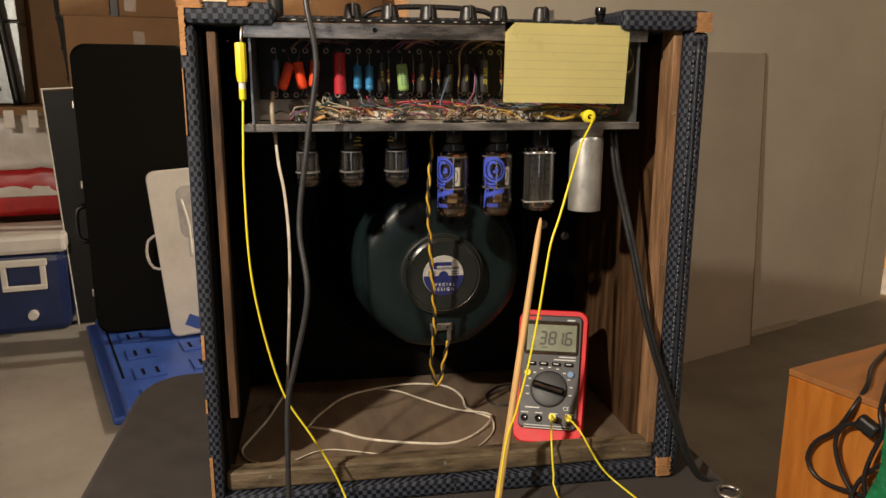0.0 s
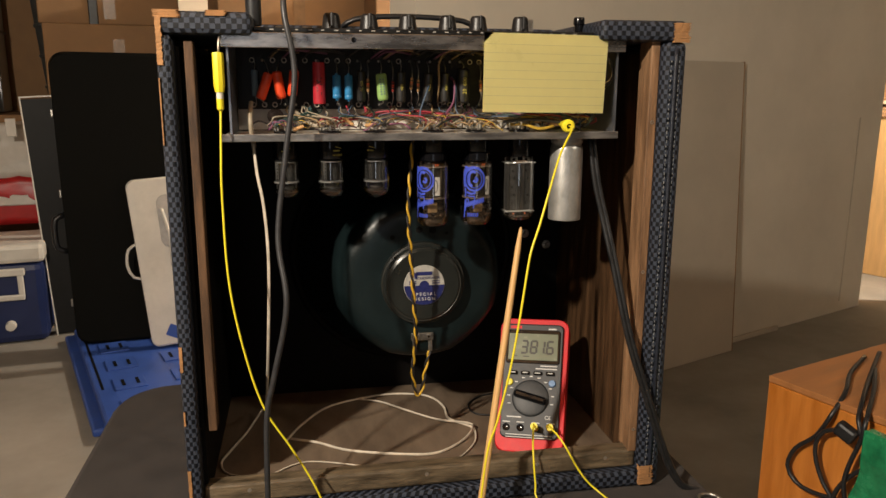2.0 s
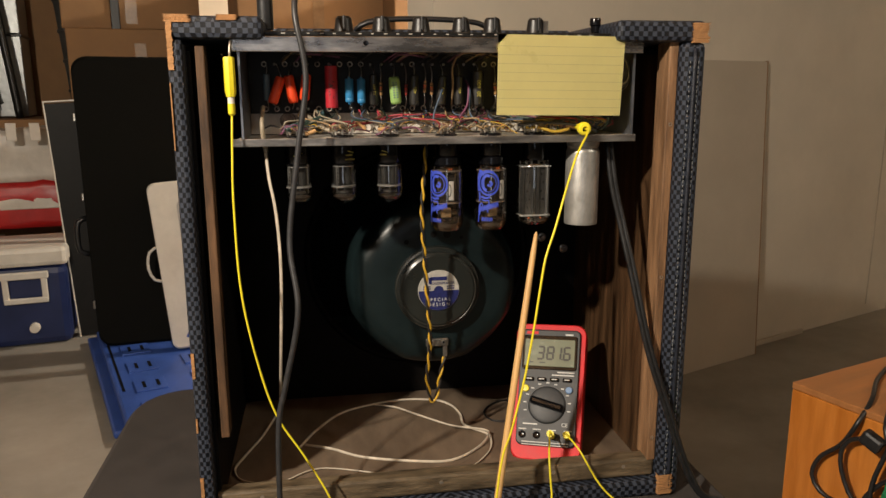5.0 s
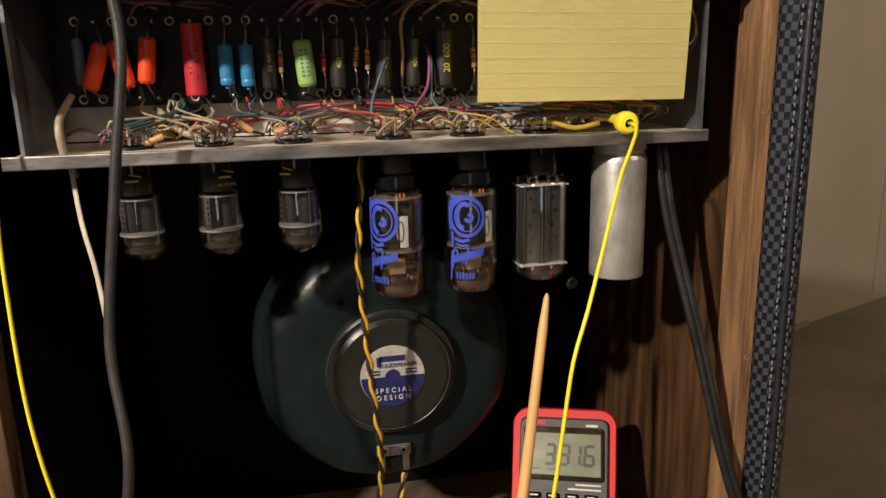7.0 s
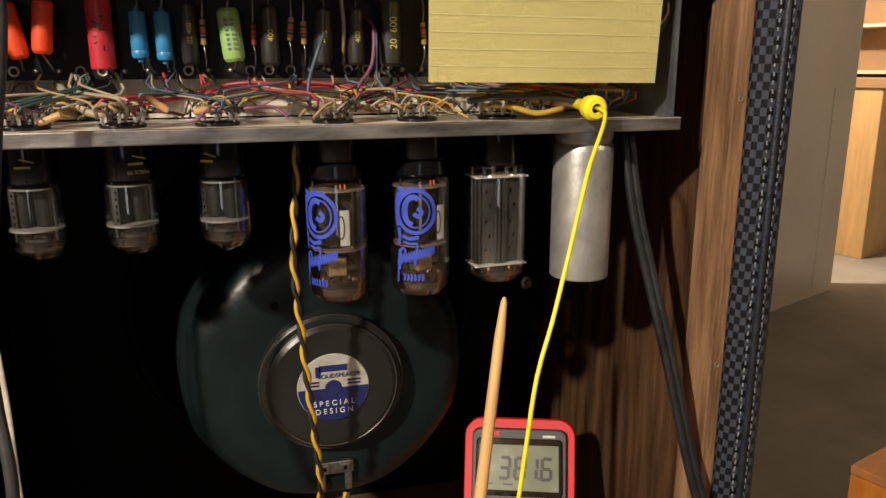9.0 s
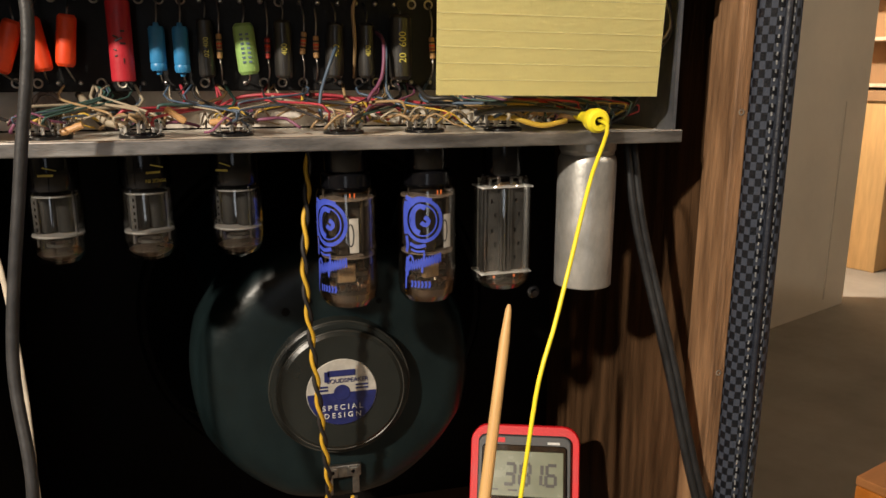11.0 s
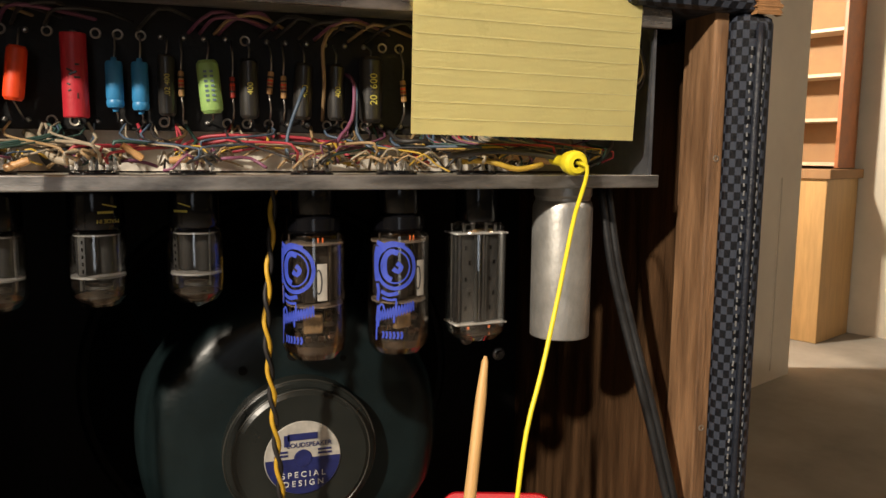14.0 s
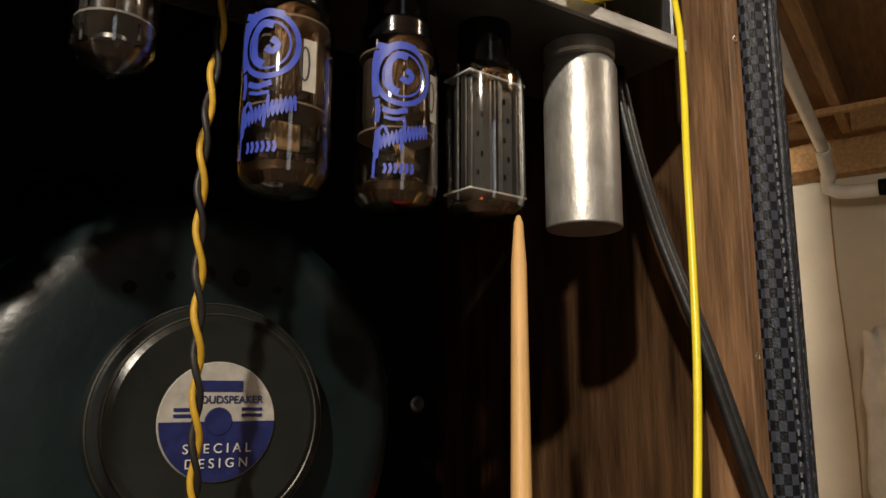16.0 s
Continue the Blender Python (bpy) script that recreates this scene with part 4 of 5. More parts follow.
    for pts, w in [([(e + 0.10, -0.0330), (e - 0.12, -0.0322), (e - 0.30, -0.0350), (e - 0.34, -0.0400), (e - 0.28, -0.0450), (e - 0.10, -0.0468)], 0.0014),
                   ([(e + 0.06, -0.0380), (e + 0.20, -0.0400), (e + 0.10, -0.0425), (e - 0.06, -0.0410)], 0.0012),
                   ([(e - 0.40, -0.0296), (e - 0.1, -0.0279), (e + 0.3, -0.0290)], 0.0011),
                   ([(e - 0.60, -0.0300), (e - 0.66, -0.0350), (e - 0.66, -0.0430), (e - 0.62, -0.0480)], 0.0013),
                   ([(e - 0.60, -0.0490), (e - 0.56, -0.0535), (e - 0.60, -0.0580)], 0.0010), ([(e - 0.46, -0.0530), (e - 0.2, -0.0545), (e + 0.1, -0.0535)], 0.0010), ([(e - 0.42, -0.0562), (e - 0.2, -0.0572), (e + 0.06, -0.0568)], 0.0006)]:
        part("print_stroke", ink_line(q, pts, w), INK, emblem)
    script = [(e - 0.66 + 0.045 * k + (0.03 if k % 2 else 0), -0.0665 + 0.0035 * (1 if k % 2 else -1) * (1.6 if k in (1, 2, 14, 15) else 0.8) + 0.00022 * k) for k in range(29)]
    part("print_stroke", ink_line(q, script, 0.0004), INK, emblem)
    part("print_stroke", ink_line(q, [(e - 0.66, -0.0790), (e - 0.62, -0.0700), (e - 0.52, -0.0610), (e - 0.40, -0.0600), (e - 0.34, -0.0625)], 0.0006), INK, emblem)
    for k in range(6):
        part("print_stroke", ink_line(q, [(e - 0.40 + 0.12 * k, -0.0738), (e - 0.37 + 0.12 * k, -0.0758), (e - 0.41 + 0.12 * k, -0.0775)], 0.0006), INK, emblem)
    plate = part("printed_panel", wrap(q, e + 0.72, e + 1.02, -0.0555, -0.037, 5), LABEL, t, "small pale printed panel")
    part("print_stroke", ink_line(q * 1.003, [(e + 0.76 + 0.1 * math.cos(k * math.pi / 4), -0.046 + 0.006 * math.sin(k * math.pi / 4)) for k in range(9)], 0.0004), CHARCOAL, plate)
    return t


def rectifier_tube(name, label):
    t = thing(name, label, "tube", "row of tubes under the chassis")
    part("base", lathe([(0.0, 0.001), (0.0118, 0.001), (0.0120, -0.0165), (0.0114, -0.0186), (0.0, -0.0186)], 36), BAKELITE, t, "glossy black tube base")
    R = 0.0174
    part("envelope", lathe(shell([(0.0112, -0.0187), (0.0150, -0.0205), (0.0170, -0.0236), (R, -0.0265), (R, -0.0745), (0.0162, -0.0795), (0.0125, -0.0828), (0.006, -0.0843), (0.0, -0.0847)]), 40), GLASS, t, "clear glass envelope")
    for z in (-0.0250, -0.0742):
        plate = bmesh.new()
        bm_box(plate, (0, 0, z), (0.0318, 0.0180, 0.0010), 0.0003)
        part("mica", plate, MICA_BRIGHT, t, "white mica plate")
    for s in (-1, 1):
        an = part("anode", box((s * 0.0072, 0.001, -0.0496), (0.0100, 0.0120, 0.0480), 0.0012), PLATE_MID, t, "slotted grey anode")
        for x, y, w in ((0.0012, -0.0066, 0.0010), (0.0030, -0.0058, 0.0014), (0.0128, -0.0050, 0.0012), (0.0142, -0.0030, 0.0010)):
            part("anode_fin", box((s * x, y, -0.0496), (w, 0.0030, 0.0478), 0.0003), PLATE_SHINY, t)
        for k, z in enumerate((-0.033, -0.041, -0.050, -0.058, -0.066)):
            part("slot", box((s * 0.0075 + (0.0012 if k % 2 else -0.0010), -0.0052, z), (0.0010, 0.0008, 0.0022)), BAKELITE, an)
        part("support_rod", lathe([(0.0006, -0.0775), (0.0006, -0.0200)], 8, "z", (s * 0.0150, 0, 0)), TIN, t)
        for x in (0.004, 0.0095):
            part("getter_post", box((s * x, -0.004, -0.0222), (0.0020, 0.0020, 0.0055), 0.0005), TIN, t)
        part("getter_bridge", box((s * 0.0068, -0.004, -0.0202), (0.0080, 0.0020, 0.0010), 0.0003), TIN, t)
        part("heater_tail", lathe([(0.0, -0.0778), (0.0007, -0.0776), (0.0007, -0.0764), (0.0, -0.0762)], 8, "z", (s * 0.0065, -0.005, 0)), HEAT, t, "red glowing heater tail")
    part("cathode", lathe([(0.0013, -0.074), (0.0013, -0.026)], 12, "z", (0, -0.003, 0)), PLATE_SHINY, t, "bright cathode tube")
    part("getter_flash", lathe([(0.0156, -0.0790), (0.0146, -0.0806), (0.0118, -0.0822), (0.006, -0.0835), (0.0, -0.0838)], 32), GETTER, t, "dark getter flash")
    return t


UNDER = 0.7765
t1 = small_tube("preamp_tube", "small clear glass tube with black base under the chassis")
LONG = Matrix.Diagonal((1, 1, 1.03, 1))
t1.matrix_basis = pose(-0.1405, 0.889, UNDER) @ LONG
for x, r in ((-0.0962, 25), (-0.0508, -30)):
    copied = copy_thing(t1, pose(x, 0.889, UNDER, 0, 0, r))
    if r > 0:
        words("printed_word", "MADE IN", 0.0026, pose(0.001, -0.01305, -0.0145, 90, 180, 0), YELLOW_PRINT, copied, 0.0001)
p1 = power_tube("power_tube", "large glass power tube with blue printed emblem", -0.78)
p1.matrix_basis = pose(0.0082, 0.887, UNDER) @ LONG
copy_thing(p1, pose(0.0540, 0.887, UNDER, 0, 0, 24))
r1 = rectifier_tube("rectifier_tube", "clear glass rectifier tube with grey plates inside")
r1.matrix_basis = pose(0.1003, 0.890, UNDER, 0, 0, 4) @ Matrix.Diagonal((1, 1, 1.04, 1))
can = thing("filter_capacitor", "tall bare aluminium can capacitor under the chassis", "capacitor", m=pose(0.150, 0.882, UNDER))
part("can", lathe([(0.0160, -0.0866), (0.0168, -0.0866), (0.0172, -0.0860), (0.0172, -0.0120), (0.0166, -0.0095), (0.0158, -0.008)], 48), ALU, can)
part("end_cap", lathe([(0.0, -0.0862), (0.0158, -0.0862), (0.0164, -0.0868)], 40), ALU, can)
part("neck_ring", lathe([(0.0157, -0.0079), (0.0157, -0.0065), (0.0166, -0.005), (0.0166, 0.001), (0.0, 0.001)], 40), ALU, can)

# ---- note card ----
CW, CHT = 0.1265, 0.0755


def card_y(fx, fz):
    """How far the card bows out at a share of its width and height."""
    return -0.0006 * math.sin(math.pi * fx) * (1 - fz) + 0.0035 * fx * (1 - fz)


def card_strip(z0, z1, nz, out, thick):
    bm = bmesh.new()
    grid = [[bm.verts.new(((i / 14 - 0.5) * CW, card_y(i / 14, z0 + (z1 - z0) * k / nz) - out, (z0 + (z1 - z0) * k / nz - 0.5) * CHT)) for i in range(15)] for k in range(nz + 1)]
    for k in range(nz):
        for i in range(14):
            f = bm.faces.new((grid[k][i], grid[k][i + 1], grid[k + 1][i + 1], grid[k + 1][i]))
            f.smooth = True
    if thick:
        bmesh.ops.solidify(bm, geom=bm.faces[:], thickness=thick)
    return sharpen(bm)


note = thing("note_card", "blank yellow lined index card stuck to the chassis front", "card", m=pose(0.1148, 0.8518, 0.8408, 0, 0.8, 0))
part("paper", card_strip(0, 1, 8, 0.0, 0.0003), PAPER, note, "yellow paper")
for k in range(8):
    z = 0.10 + k * 0.108
    part("ruled_line", card_strip(z, z + 0.0052, 1, 0.0004, 0.0), RULE, note, "thin grey ruled line")

# ---- digital multimeter ----
meter = thing("multimeter", "digital multimeter in a red rubber holster leaning in the cabinet", "multimeter")
meter.matrix_basis = frame_of((0.1225, 0.8985, 0.4095), (0.069, -0.030, 0.003), (0.031, 0.083, 0.129))
MW, MH, MD = 0.083, 0.165, 0.030


def rounded(w, h, d, r, c, taper=0.0):
    """A slab with rounded corners, standing in x and z."""
    bm = bmesh.new()
    out = []
    for cx, cz, a0 in ((1, 1, 0), (-1, 1, 90), (-1, -1, 180), (1, -1, 270)):
        for k in range(7):
            a = radians(a0 + k * 15)
            z = cz * (h / 2 - r) + r * math.sin(a)
            x = (cx * (w / 2 - r) + r * math.cos(a)) * (1 - taper * (z / h))
            out.append((x, z))
    vs = [[bm.verts.new((x * s + c[0], y + c[1], z * s + c[2])) for x, z in out] for y, s in ((-d / 2, 0.975), (-d / 2 + d * 0.12, 1.0), (d / 2 - d * 0.12, 1.0), (d / 2, 0.97))]
    for a, b in zip(vs, vs[1:]):
        for i in range(len(out)):
            f = bm.faces.new((a[i], a[(i + 1) % len(out)], b[(i + 1) % len(out)], b[i]))
            f.smooth = True
    bm.faces.new(vs[0]), bm.faces.new(vs[-1])
    bmesh.ops.recalc_face_normals(bm, faces=bm.faces)
    return bm


part("holster", rounded(MW, MH, MD, 0.013, (0, MD / 2, MH / 2), -0.06), RED, meter, "red rubber holster")
part("face", rounded(MW - 0.013, MH - 0.026, 0.006, 0.006, (0, -0.0015, MH / 2 + 0.004), -0.05), CHARCOAL, meter, "charcoal front")
part("display_frame", rounded(MW - 0.018, 0.042, 0.003, 0.003, (0, -0.0045, MH - 0.038)), BAKELITE, meter)
display = part("display", box((0, -0.0062, MH - 0.0385), (MW - 0.023, 0.0012, 0.0335), 0.0005), LCD, meter, "grey-green liquid crystal display")
SEG = {"3": "abcdg", "8": "abcdefg", "1": "bc", "6": "acdefg"}
for k, (x, dgt) in enumerate(((-0.0105, "3"), (0.0010, "8"), (0.0100, "1"), (0.0208, "6"))):
    w, h, zc, q = 0.0070, 0.0150, MH - 0.039, 0.0026
    for name, (sx, sz, lx, lz) in {"a": (0, h / 2, w, q), "d": (0, -h / 2, w, q), "g": (0, 0, w * 0.9, q), "b": (w / 2, h / 4, q, h / 2), "c": (w / 2, -h / 4, q, h / 2), "e": (-w / 2, -h / 4, q, h / 2), "f": (-w / 2, h / 4, q, h / 2)}.items():
        if name in SEG[dgt]:
            part("digit_segment", box((x + sx + sz * 0.1, -0.0069, zc + sz), (lx * 0.9, 0.0003, lz * 0.92)), LCD_INK, display)
for c, sz in (((0.0153, -0.0069, MH - 0.0462), (0.0018, 0.0003, 0.0013)), ((-0.022, -0.0069, MH - 0.0505), (0.006, 0.0003, 0.0011)), ((-0.008, -0.0069, MH - 0.0508), (0.007, 0.0003, 0.0012))):
    part("display_mark", box(c, sz), LCD_INK, display)
part("brand_bar", box((-0.022, -0.0048, MH - 0.0135), (0.014, 0.0004, 0.0036)), RED, meter, "red maker's mark")
part("model_bar", box((0.0225, -0.0048, MH - 0.0150), (0.0095, 0.0004, 0.0018)), LIGHT_PRINT, meter)
for z, w in ((0.0615, 0.020), (0.0650, 0.026)):
    part("print_bar", box((0.026 - w / 2 + 0.004, -0.0048, MH - z), (w, 0.0004, 0.0013)), LIGHT_PRINT, meter)
for x in (-0.0225, -0.0078, 0.0072, 0.0222):
    b = part("button", box((x, -0.0058, MH - 0.0710), (0.0105, 0.004, 0.0046), 0.0012), BAKELITE, meter, "dark push button")
    part("button_mark", box((x, -0.0080, MH - 0.0710), (0.006, 0.0003, 0.0011)), LIGHT_PRINT, b)
for x, c, n in ((-0.0262, YELLOW, "yellow"), (0.0250, mat("pale_blue_button", (0.14, 0.24, 0.42), 0.5), "pale blue")):
    part("round_button", lathe([(0.0, -0.0075), (0.0036, -0.0072), (0.0043, -0.006), (0.0043, -0.003)], 20, "y", (x, 0, MH - 0.0825)), c, meter, f"{n} round button")
dial = part("dial", lathe([(0.0, -0.0080), (0.0175, -0.0080), (0.0205, -0.0068), (0.0222, -0.0045), (0.0226, -0.003)], 48, "y", (0, 0, MH - 0.1010)), CHARCOAL, meter, "black rotary selector")
part("dial_grip", box((0, -0.0105, 0), (0.040, 0.009, 0.0092), 0.003, Matrix.Rotation(radians(14), 4, "Y")), BAKELITE, dial).location = (0, 0, MH - 0.1010)
for k in range(11):
    a = radians(196 - k * 21)
    part("dial_mark", box((0.0262 * math.cos(a), -0.0048, MH - 0.1010 + 0.0262 * math.sin(a)), (0.0036, 0.0004, 0.0012), 0, None), LIGHT_PRINT, meter)
words("printed_mark", "CE", 0.0062, pose(0.0215, -0.0048, MH - 0.1235, 90), LIGHT_PRINT, meter)
part("print_bar", box((-0.0185, -0.0048, MH - 0.1240), (0.017, 0.0004, 0.0014)), LIGHT_PRINT, meter)
for x in (-0.027, -0.0102, 0.0075, 0.0255):
    part("input_jack", lathe([(0.0020, -0.0055), (0.0042, -0.0062), (0.0046, -0.003)], 20, "y", (x, 0, 0.0285)), BAKELITE, meter, "black input socket")
    part("print_bar", box((x, -0.0048, 0.0350), (0.009, 0.0004, 0.0011)), LIGHT_PRINT, meter)
for z in (0.0175, 0.0205):
    part("print_bar", box((0, -0.0048, z), (0.054, 0.0004, 0.0009)), LIGHT_PRINT, meter)

# ---- test leads and cords ----
UPM = meter.matrix_basis


def on_meter(x, y, z):
    return UPM @ Vector((x, y, z))


def test_lead(pts, label, plug_x):
    lead = thing("test_lead", label, "test lead", "yellow test leads")
    a, b = on_meter(plug_x, -0.004, 0.0285), on_meter(plug_x, -0.022, 0.0285)
    axis = (b - a).normalized()
    plug = sweep([a, a + axis * 0.004, a + axis * 0.017, b], 0.0041, 14)
    part("banana_plug", plug, YELLOW, lead, "yellow banana plug")
    part("lead_wire", cord([b - axis * 0.002, b + axis * 0.004] + pts, 0.00105, 8, 0.008), YELLOW, lead)
    return lead


test_lead([(0.113, 0.850, 0.440), (0.113, 0.838, 0.405), (0.113, 0.822, 0.388), (0.118, 0.70, 0.3868)], "yellow test lead plugged into the meter and hanging over the rail", 0.0075)
test_lead([(0.148, 0.855, 0.444), (0.168, 0.842, 0.408), (0.190, 0.825, 0.388), (0.225, 0.70, 0.3868)], "yellow test lead running from the meter over the rail", 0.0255)

probe = thing("probe_clip", "yellow probe hooked onto the chassis edge", "probe", "yellow test leads")
part("tip", cord([(-0.194, 0.852, 0.872), (-0.195, 0.849, 0.866), (-0.1955, 0.848, 0.856)], 0.0011, 8, 0.004), BRASS, probe, "bare metal tip")
part("grip", lathe([(0.0, 0.858), (0.0046, 0.8575), (0.0050, 0.8565), (0.0050, 0.828), (0.0040, 0.8225), (0.0, 0.8225)], 8, "z", (-0.1962, 0.8475, 0)), YELLOW, probe, "yellow faceted grip")
part("collar", lathe([(0.0031, 0.8226), (0.0031, 0.8165)], 14, "z", (-0.1962, 0.8475, 0)), WHITE_PLASTIC, probe, "white collar")
part("tail", lathe([(0.0, 0.8165), (0.0032, 0.8165), (0.0032, 0.8075), (0.0016, 0.8055), (0.0, 0.8055)], 14, "z", (-0.1962, 0.8475, 0)), YELLOW, probe)
part("lead_wire", cord([(-0.1962, 0.8475, 0.807), (-0.1975, 0.842, 0.77), (-0.1985, 0.838, 0.728), (-0.1965, 0.835, 0.647), (-0.186, 0.834, 0.578), (-0.170, 0.834, 0.518), (-0.146, 0.834, 0.474), (-0.125, 0.832, 0.434), (-0.112, 0.826, 0.402), (-0.104, 0.80, 0.3868), (-0.09, 0.70, 0.3868)], 0.00105, 8, 0.008), YELLOW, probe)
plug = thing("clip_lead", "yellow insulated clip on the wiring with its hanging wire", "test lead", "yellow test leads")
part("boot", lathe([(0.0, 0.0), (0.0026, 0.0), (0.0030, -0.012), (0.0046, -0.019), (0.0060, -0.023), (0.0066, -0.027), (0.0064, -0.0305), (0.0050, -0.0325), (0.0027, -0.0328), (0.0024, -0.030), (0.0, -0.030)], 28, "y"), YELLOW, plug, "yellow rubber boot").matrix_basis = pose(0.1391, 0.874, 0.7916, 3, 0, -3)
part("bore", lathe([(0.0, -0.0302), (0.0023, -0.0302), (0.0023, -0.0300)], 16, "y"), BAKELITE, plug).matrix_basis = pose(0.1391, 0.874, 0.7916, 3, 0, -3)
part("jaw", cord([(0.1391, 0.876, 0.7916), (0.127, 0.882, 0.793), (0.112, 0.885, 0.795)], 0.0030, 10, 0.01), MATS["tan"], plug, "tan clip body")
part("lead_wire", cord(WIRE_R, 0.00105, 8, 0.008), YELLOW, plug)

cable = thing("black_cable", "thick dark grey cable hanging over the cabinet back", "cable")
part("sheath", cord(CABLE_K, 0.0027, 12, 0.008), GREY_CORD, cable)
jack = thing("jack_plug", "black jack plug standing in the control panel", "plug")
part("plug_body", lathe([(0.0, 0.9), (0.0072, 0.885), (0.0075, 0.89), (0.0075, 0.945), (0.005, 0.965), (0.0, 0.965)], 20, "z", (-0.1655, 0.90, 0)), RUBBER, jack)

white = thing("twin_cord", "grubby white twin cord looping over the cabinet floor", "cord")
FZ = ZB + 0.0258
part("sheath", cord([(-0.1705, 0.875, 0.776), (-0.168, 0.872, 0.745), (-0.163, 0.870, 0.712), (-0.161, 0.872, 0.655), (-0.166, 0.89, 0.565), (-0.175, 0.96, 0.47), (-0.184, 1.05, 0.425), (-0.202, 1.014, FZ), (-0.219, 0.963, FZ), (-0.226, 0.935, FZ), (-0.214, 0.908, FZ), (-0.176, 0.898, FZ), (-0.131, 0.922, FZ), (-0.057, 0.897, FZ), (-0.01, 0.890, FZ), (0.031, 0.894, FZ), (0.063, 0.928, FZ), (0.074, 0.959, FZ), (0.072, 0.979, FZ), (0.049, 1.001, FZ + 0.002), (0.050, 1.042, FZ), (0.041, 1.073, FZ), (0.020, 1.091, FZ), (-0.028, 1.097, FZ), (-0.097, 1.073, FZ), (-0.134, 1.025, FZ), (-0.155, 0.979, FZ)], 0.00115, 8, 0.008, 1.4), WHITE_CORD, white)
part("sheath", cord([(-0.06, 1.085, FZ + 0.001), (-0.031, 1.071, FZ + 0.001), (-0.006, 1.044, FZ + 0.001), (0.034, 1.004, FZ + 0.001), (0.070, 0.980, FZ + 0.004), (0.072, 0.965, FZ + 0.004), (0.052, 0.939, FZ + 0.001), (0.018, 0.917, FZ), (-0.022, 0.921, FZ), (-0.082, 0.941, FZ), (-0.118, 0.968, FZ), (-0.150, 0.984, FZ)], 0.00115, 8, 0.008, 1.4), WHITE_CORD, white)

loop = thing("thin_wire", "thin black wire curled on the cabinet floor", "wire")
part("strand", cord([(0.131, 1.076, FZ), (0.104, 1.068, FZ), (0.083, 1.042, FZ), (0.087, 1.014, FZ), (0.113, 1.006, FZ), (0.13, 1.01, FZ)], 0.0011, 8, 0.006), RUBBER, loop)

mains = thing("mains_cord", "black flat cord hanging from the chassis over the corner", "cord")
for d in (0.0, 0.0045):
    part("strand", cord([(0.176 + d, 0.886, 0.778), (0.182 + d, 0.880, 0.73), (0.1905 + d, 0.874, 0.69), (0.200 + d, 0.860, 0.637), (0.214 + d, 0.845, 0.563), (0.235 + d, 0.836, 0.495), (0.259 + d, 0.833, 0.428), (0.279 + d, 0.831, 0.392), (0.318 + d, 0.832, 0.36), (0.336 + d, 0.84, 0.20), (0.338 + d, 0.9, -0.1), (0.31 + d, 1.0, -0.194), (0.45 + d, 1.1, -0.196)], 0.0026, 8, 0.01), RUBBER, mains)

pair = thing("speaker_wire", "twisted yellow and black wire pair down to the loudspeaker", "wire")
axis_line = smooth_line([(-0.010, 0.905, 0.778), (-0.0125, 0.905, 0.745), (-0.0155, 0.905, 0.703), (-0.013, 0.910, 0.66), (-0.0085, 0.917, 0.60), (-0.0045, 0.928, 0.555), (-0.004, 0.940, 0.53), (-0.006, 0.946, 0.50), (0.000, 0.950, 0.470), (0.006, 0.950, 0.478), (0.010, 0.948, 0.505), (0.015, 0.949, 0.525)], 0.003)
run = 0.0
for k, material in enumerate((mat("ochre_wire", (0.60, 0.36, 0.03), 0.5), WIRES[4])):
    pts, run = [], 0.0
    for i, q in enumerate(axis_line):
        if i:
            run += (q - axis_line[i - 1]).length
        a = run / 0.030 * 2 * math.pi + k * math.pi
        pts.append(q + Vector((math.cos(a), math.sin(a), 0)) * 0.0014)
    part("strand", sweep(pts, 0.0013, 8), material, pair)

stick = thing("wooden_stick", "pale bamboo stick leaning up against the rectifier tube", "stick")
A, B = Vector((0.037, 0.7925, 0.3862)), Vector((0.097, 0.864, 0.6855))
part("shaft", (lathe([(0.0, 0.0), (0.0036, 0.0), (0.0036, 0.20), (0.0030, (B - A).length - 0.022), (0.0018, (B - A).length - 0.003), (0.0008, (B - A).length), (0.0, (B - A).length)], 14)), BAMBOO, stick)
stick.matrix_basis = Matrix.Translation(A) @ (B - A).to_track_quat("Z", "Y").to_matrix().to_4x4()


# ---- what stands round the amplifier ----
stool = thing("padded_stool", "dark grey upholstered stool under the amplifier", "stool", m=pose(-0.04, 0.93, FLOOR))
bm = rounded(0.72, 0.66, 0.09, 0.07, (0, 0, 0))
bmesh.ops.rotate(bm, cent=(0, 0, 0), matrix=Matrix.Rotation(radians(90), 3, "X"), verts=bm.verts)
bmesh.ops.translate(bm, vec=(0, 0, 0.540), verts=bm.verts)
part("cushion", bm, SEAT, stool, "dark grey fabric cushion")
part("seat_board", box((0, 0, 0.487), (0.66, 0.60, 0.016), 0.004), BLACK_METAL, stool)
for sx in (-1, 1):
    for sy in (-1, 1):
        part("leg", lathe([(0.016, 0.0), (0.018, 0.48)], 16, "z", (sx * 0.28, sy * 0.25, 0)), BLACK_METAL, stool)
ring = thing("metal_ring", "small chrome ring lying on the stool edge", "ring")
part("band", cord([(0.300 + 0.012 * math.cos(a), 0.80 + 0.012 * math.sin(a), 0.3885) for a in [k * math.pi / 6 for k in range(13)]], 0.0022, 8, 0.004), TIN, ring)

crate = thing("wooden_cabinet", "orange varnished wooden cabinet with a brown top", "cabinet")
ca, sa = math.cos(radians(19)), math.sin(radians(19))
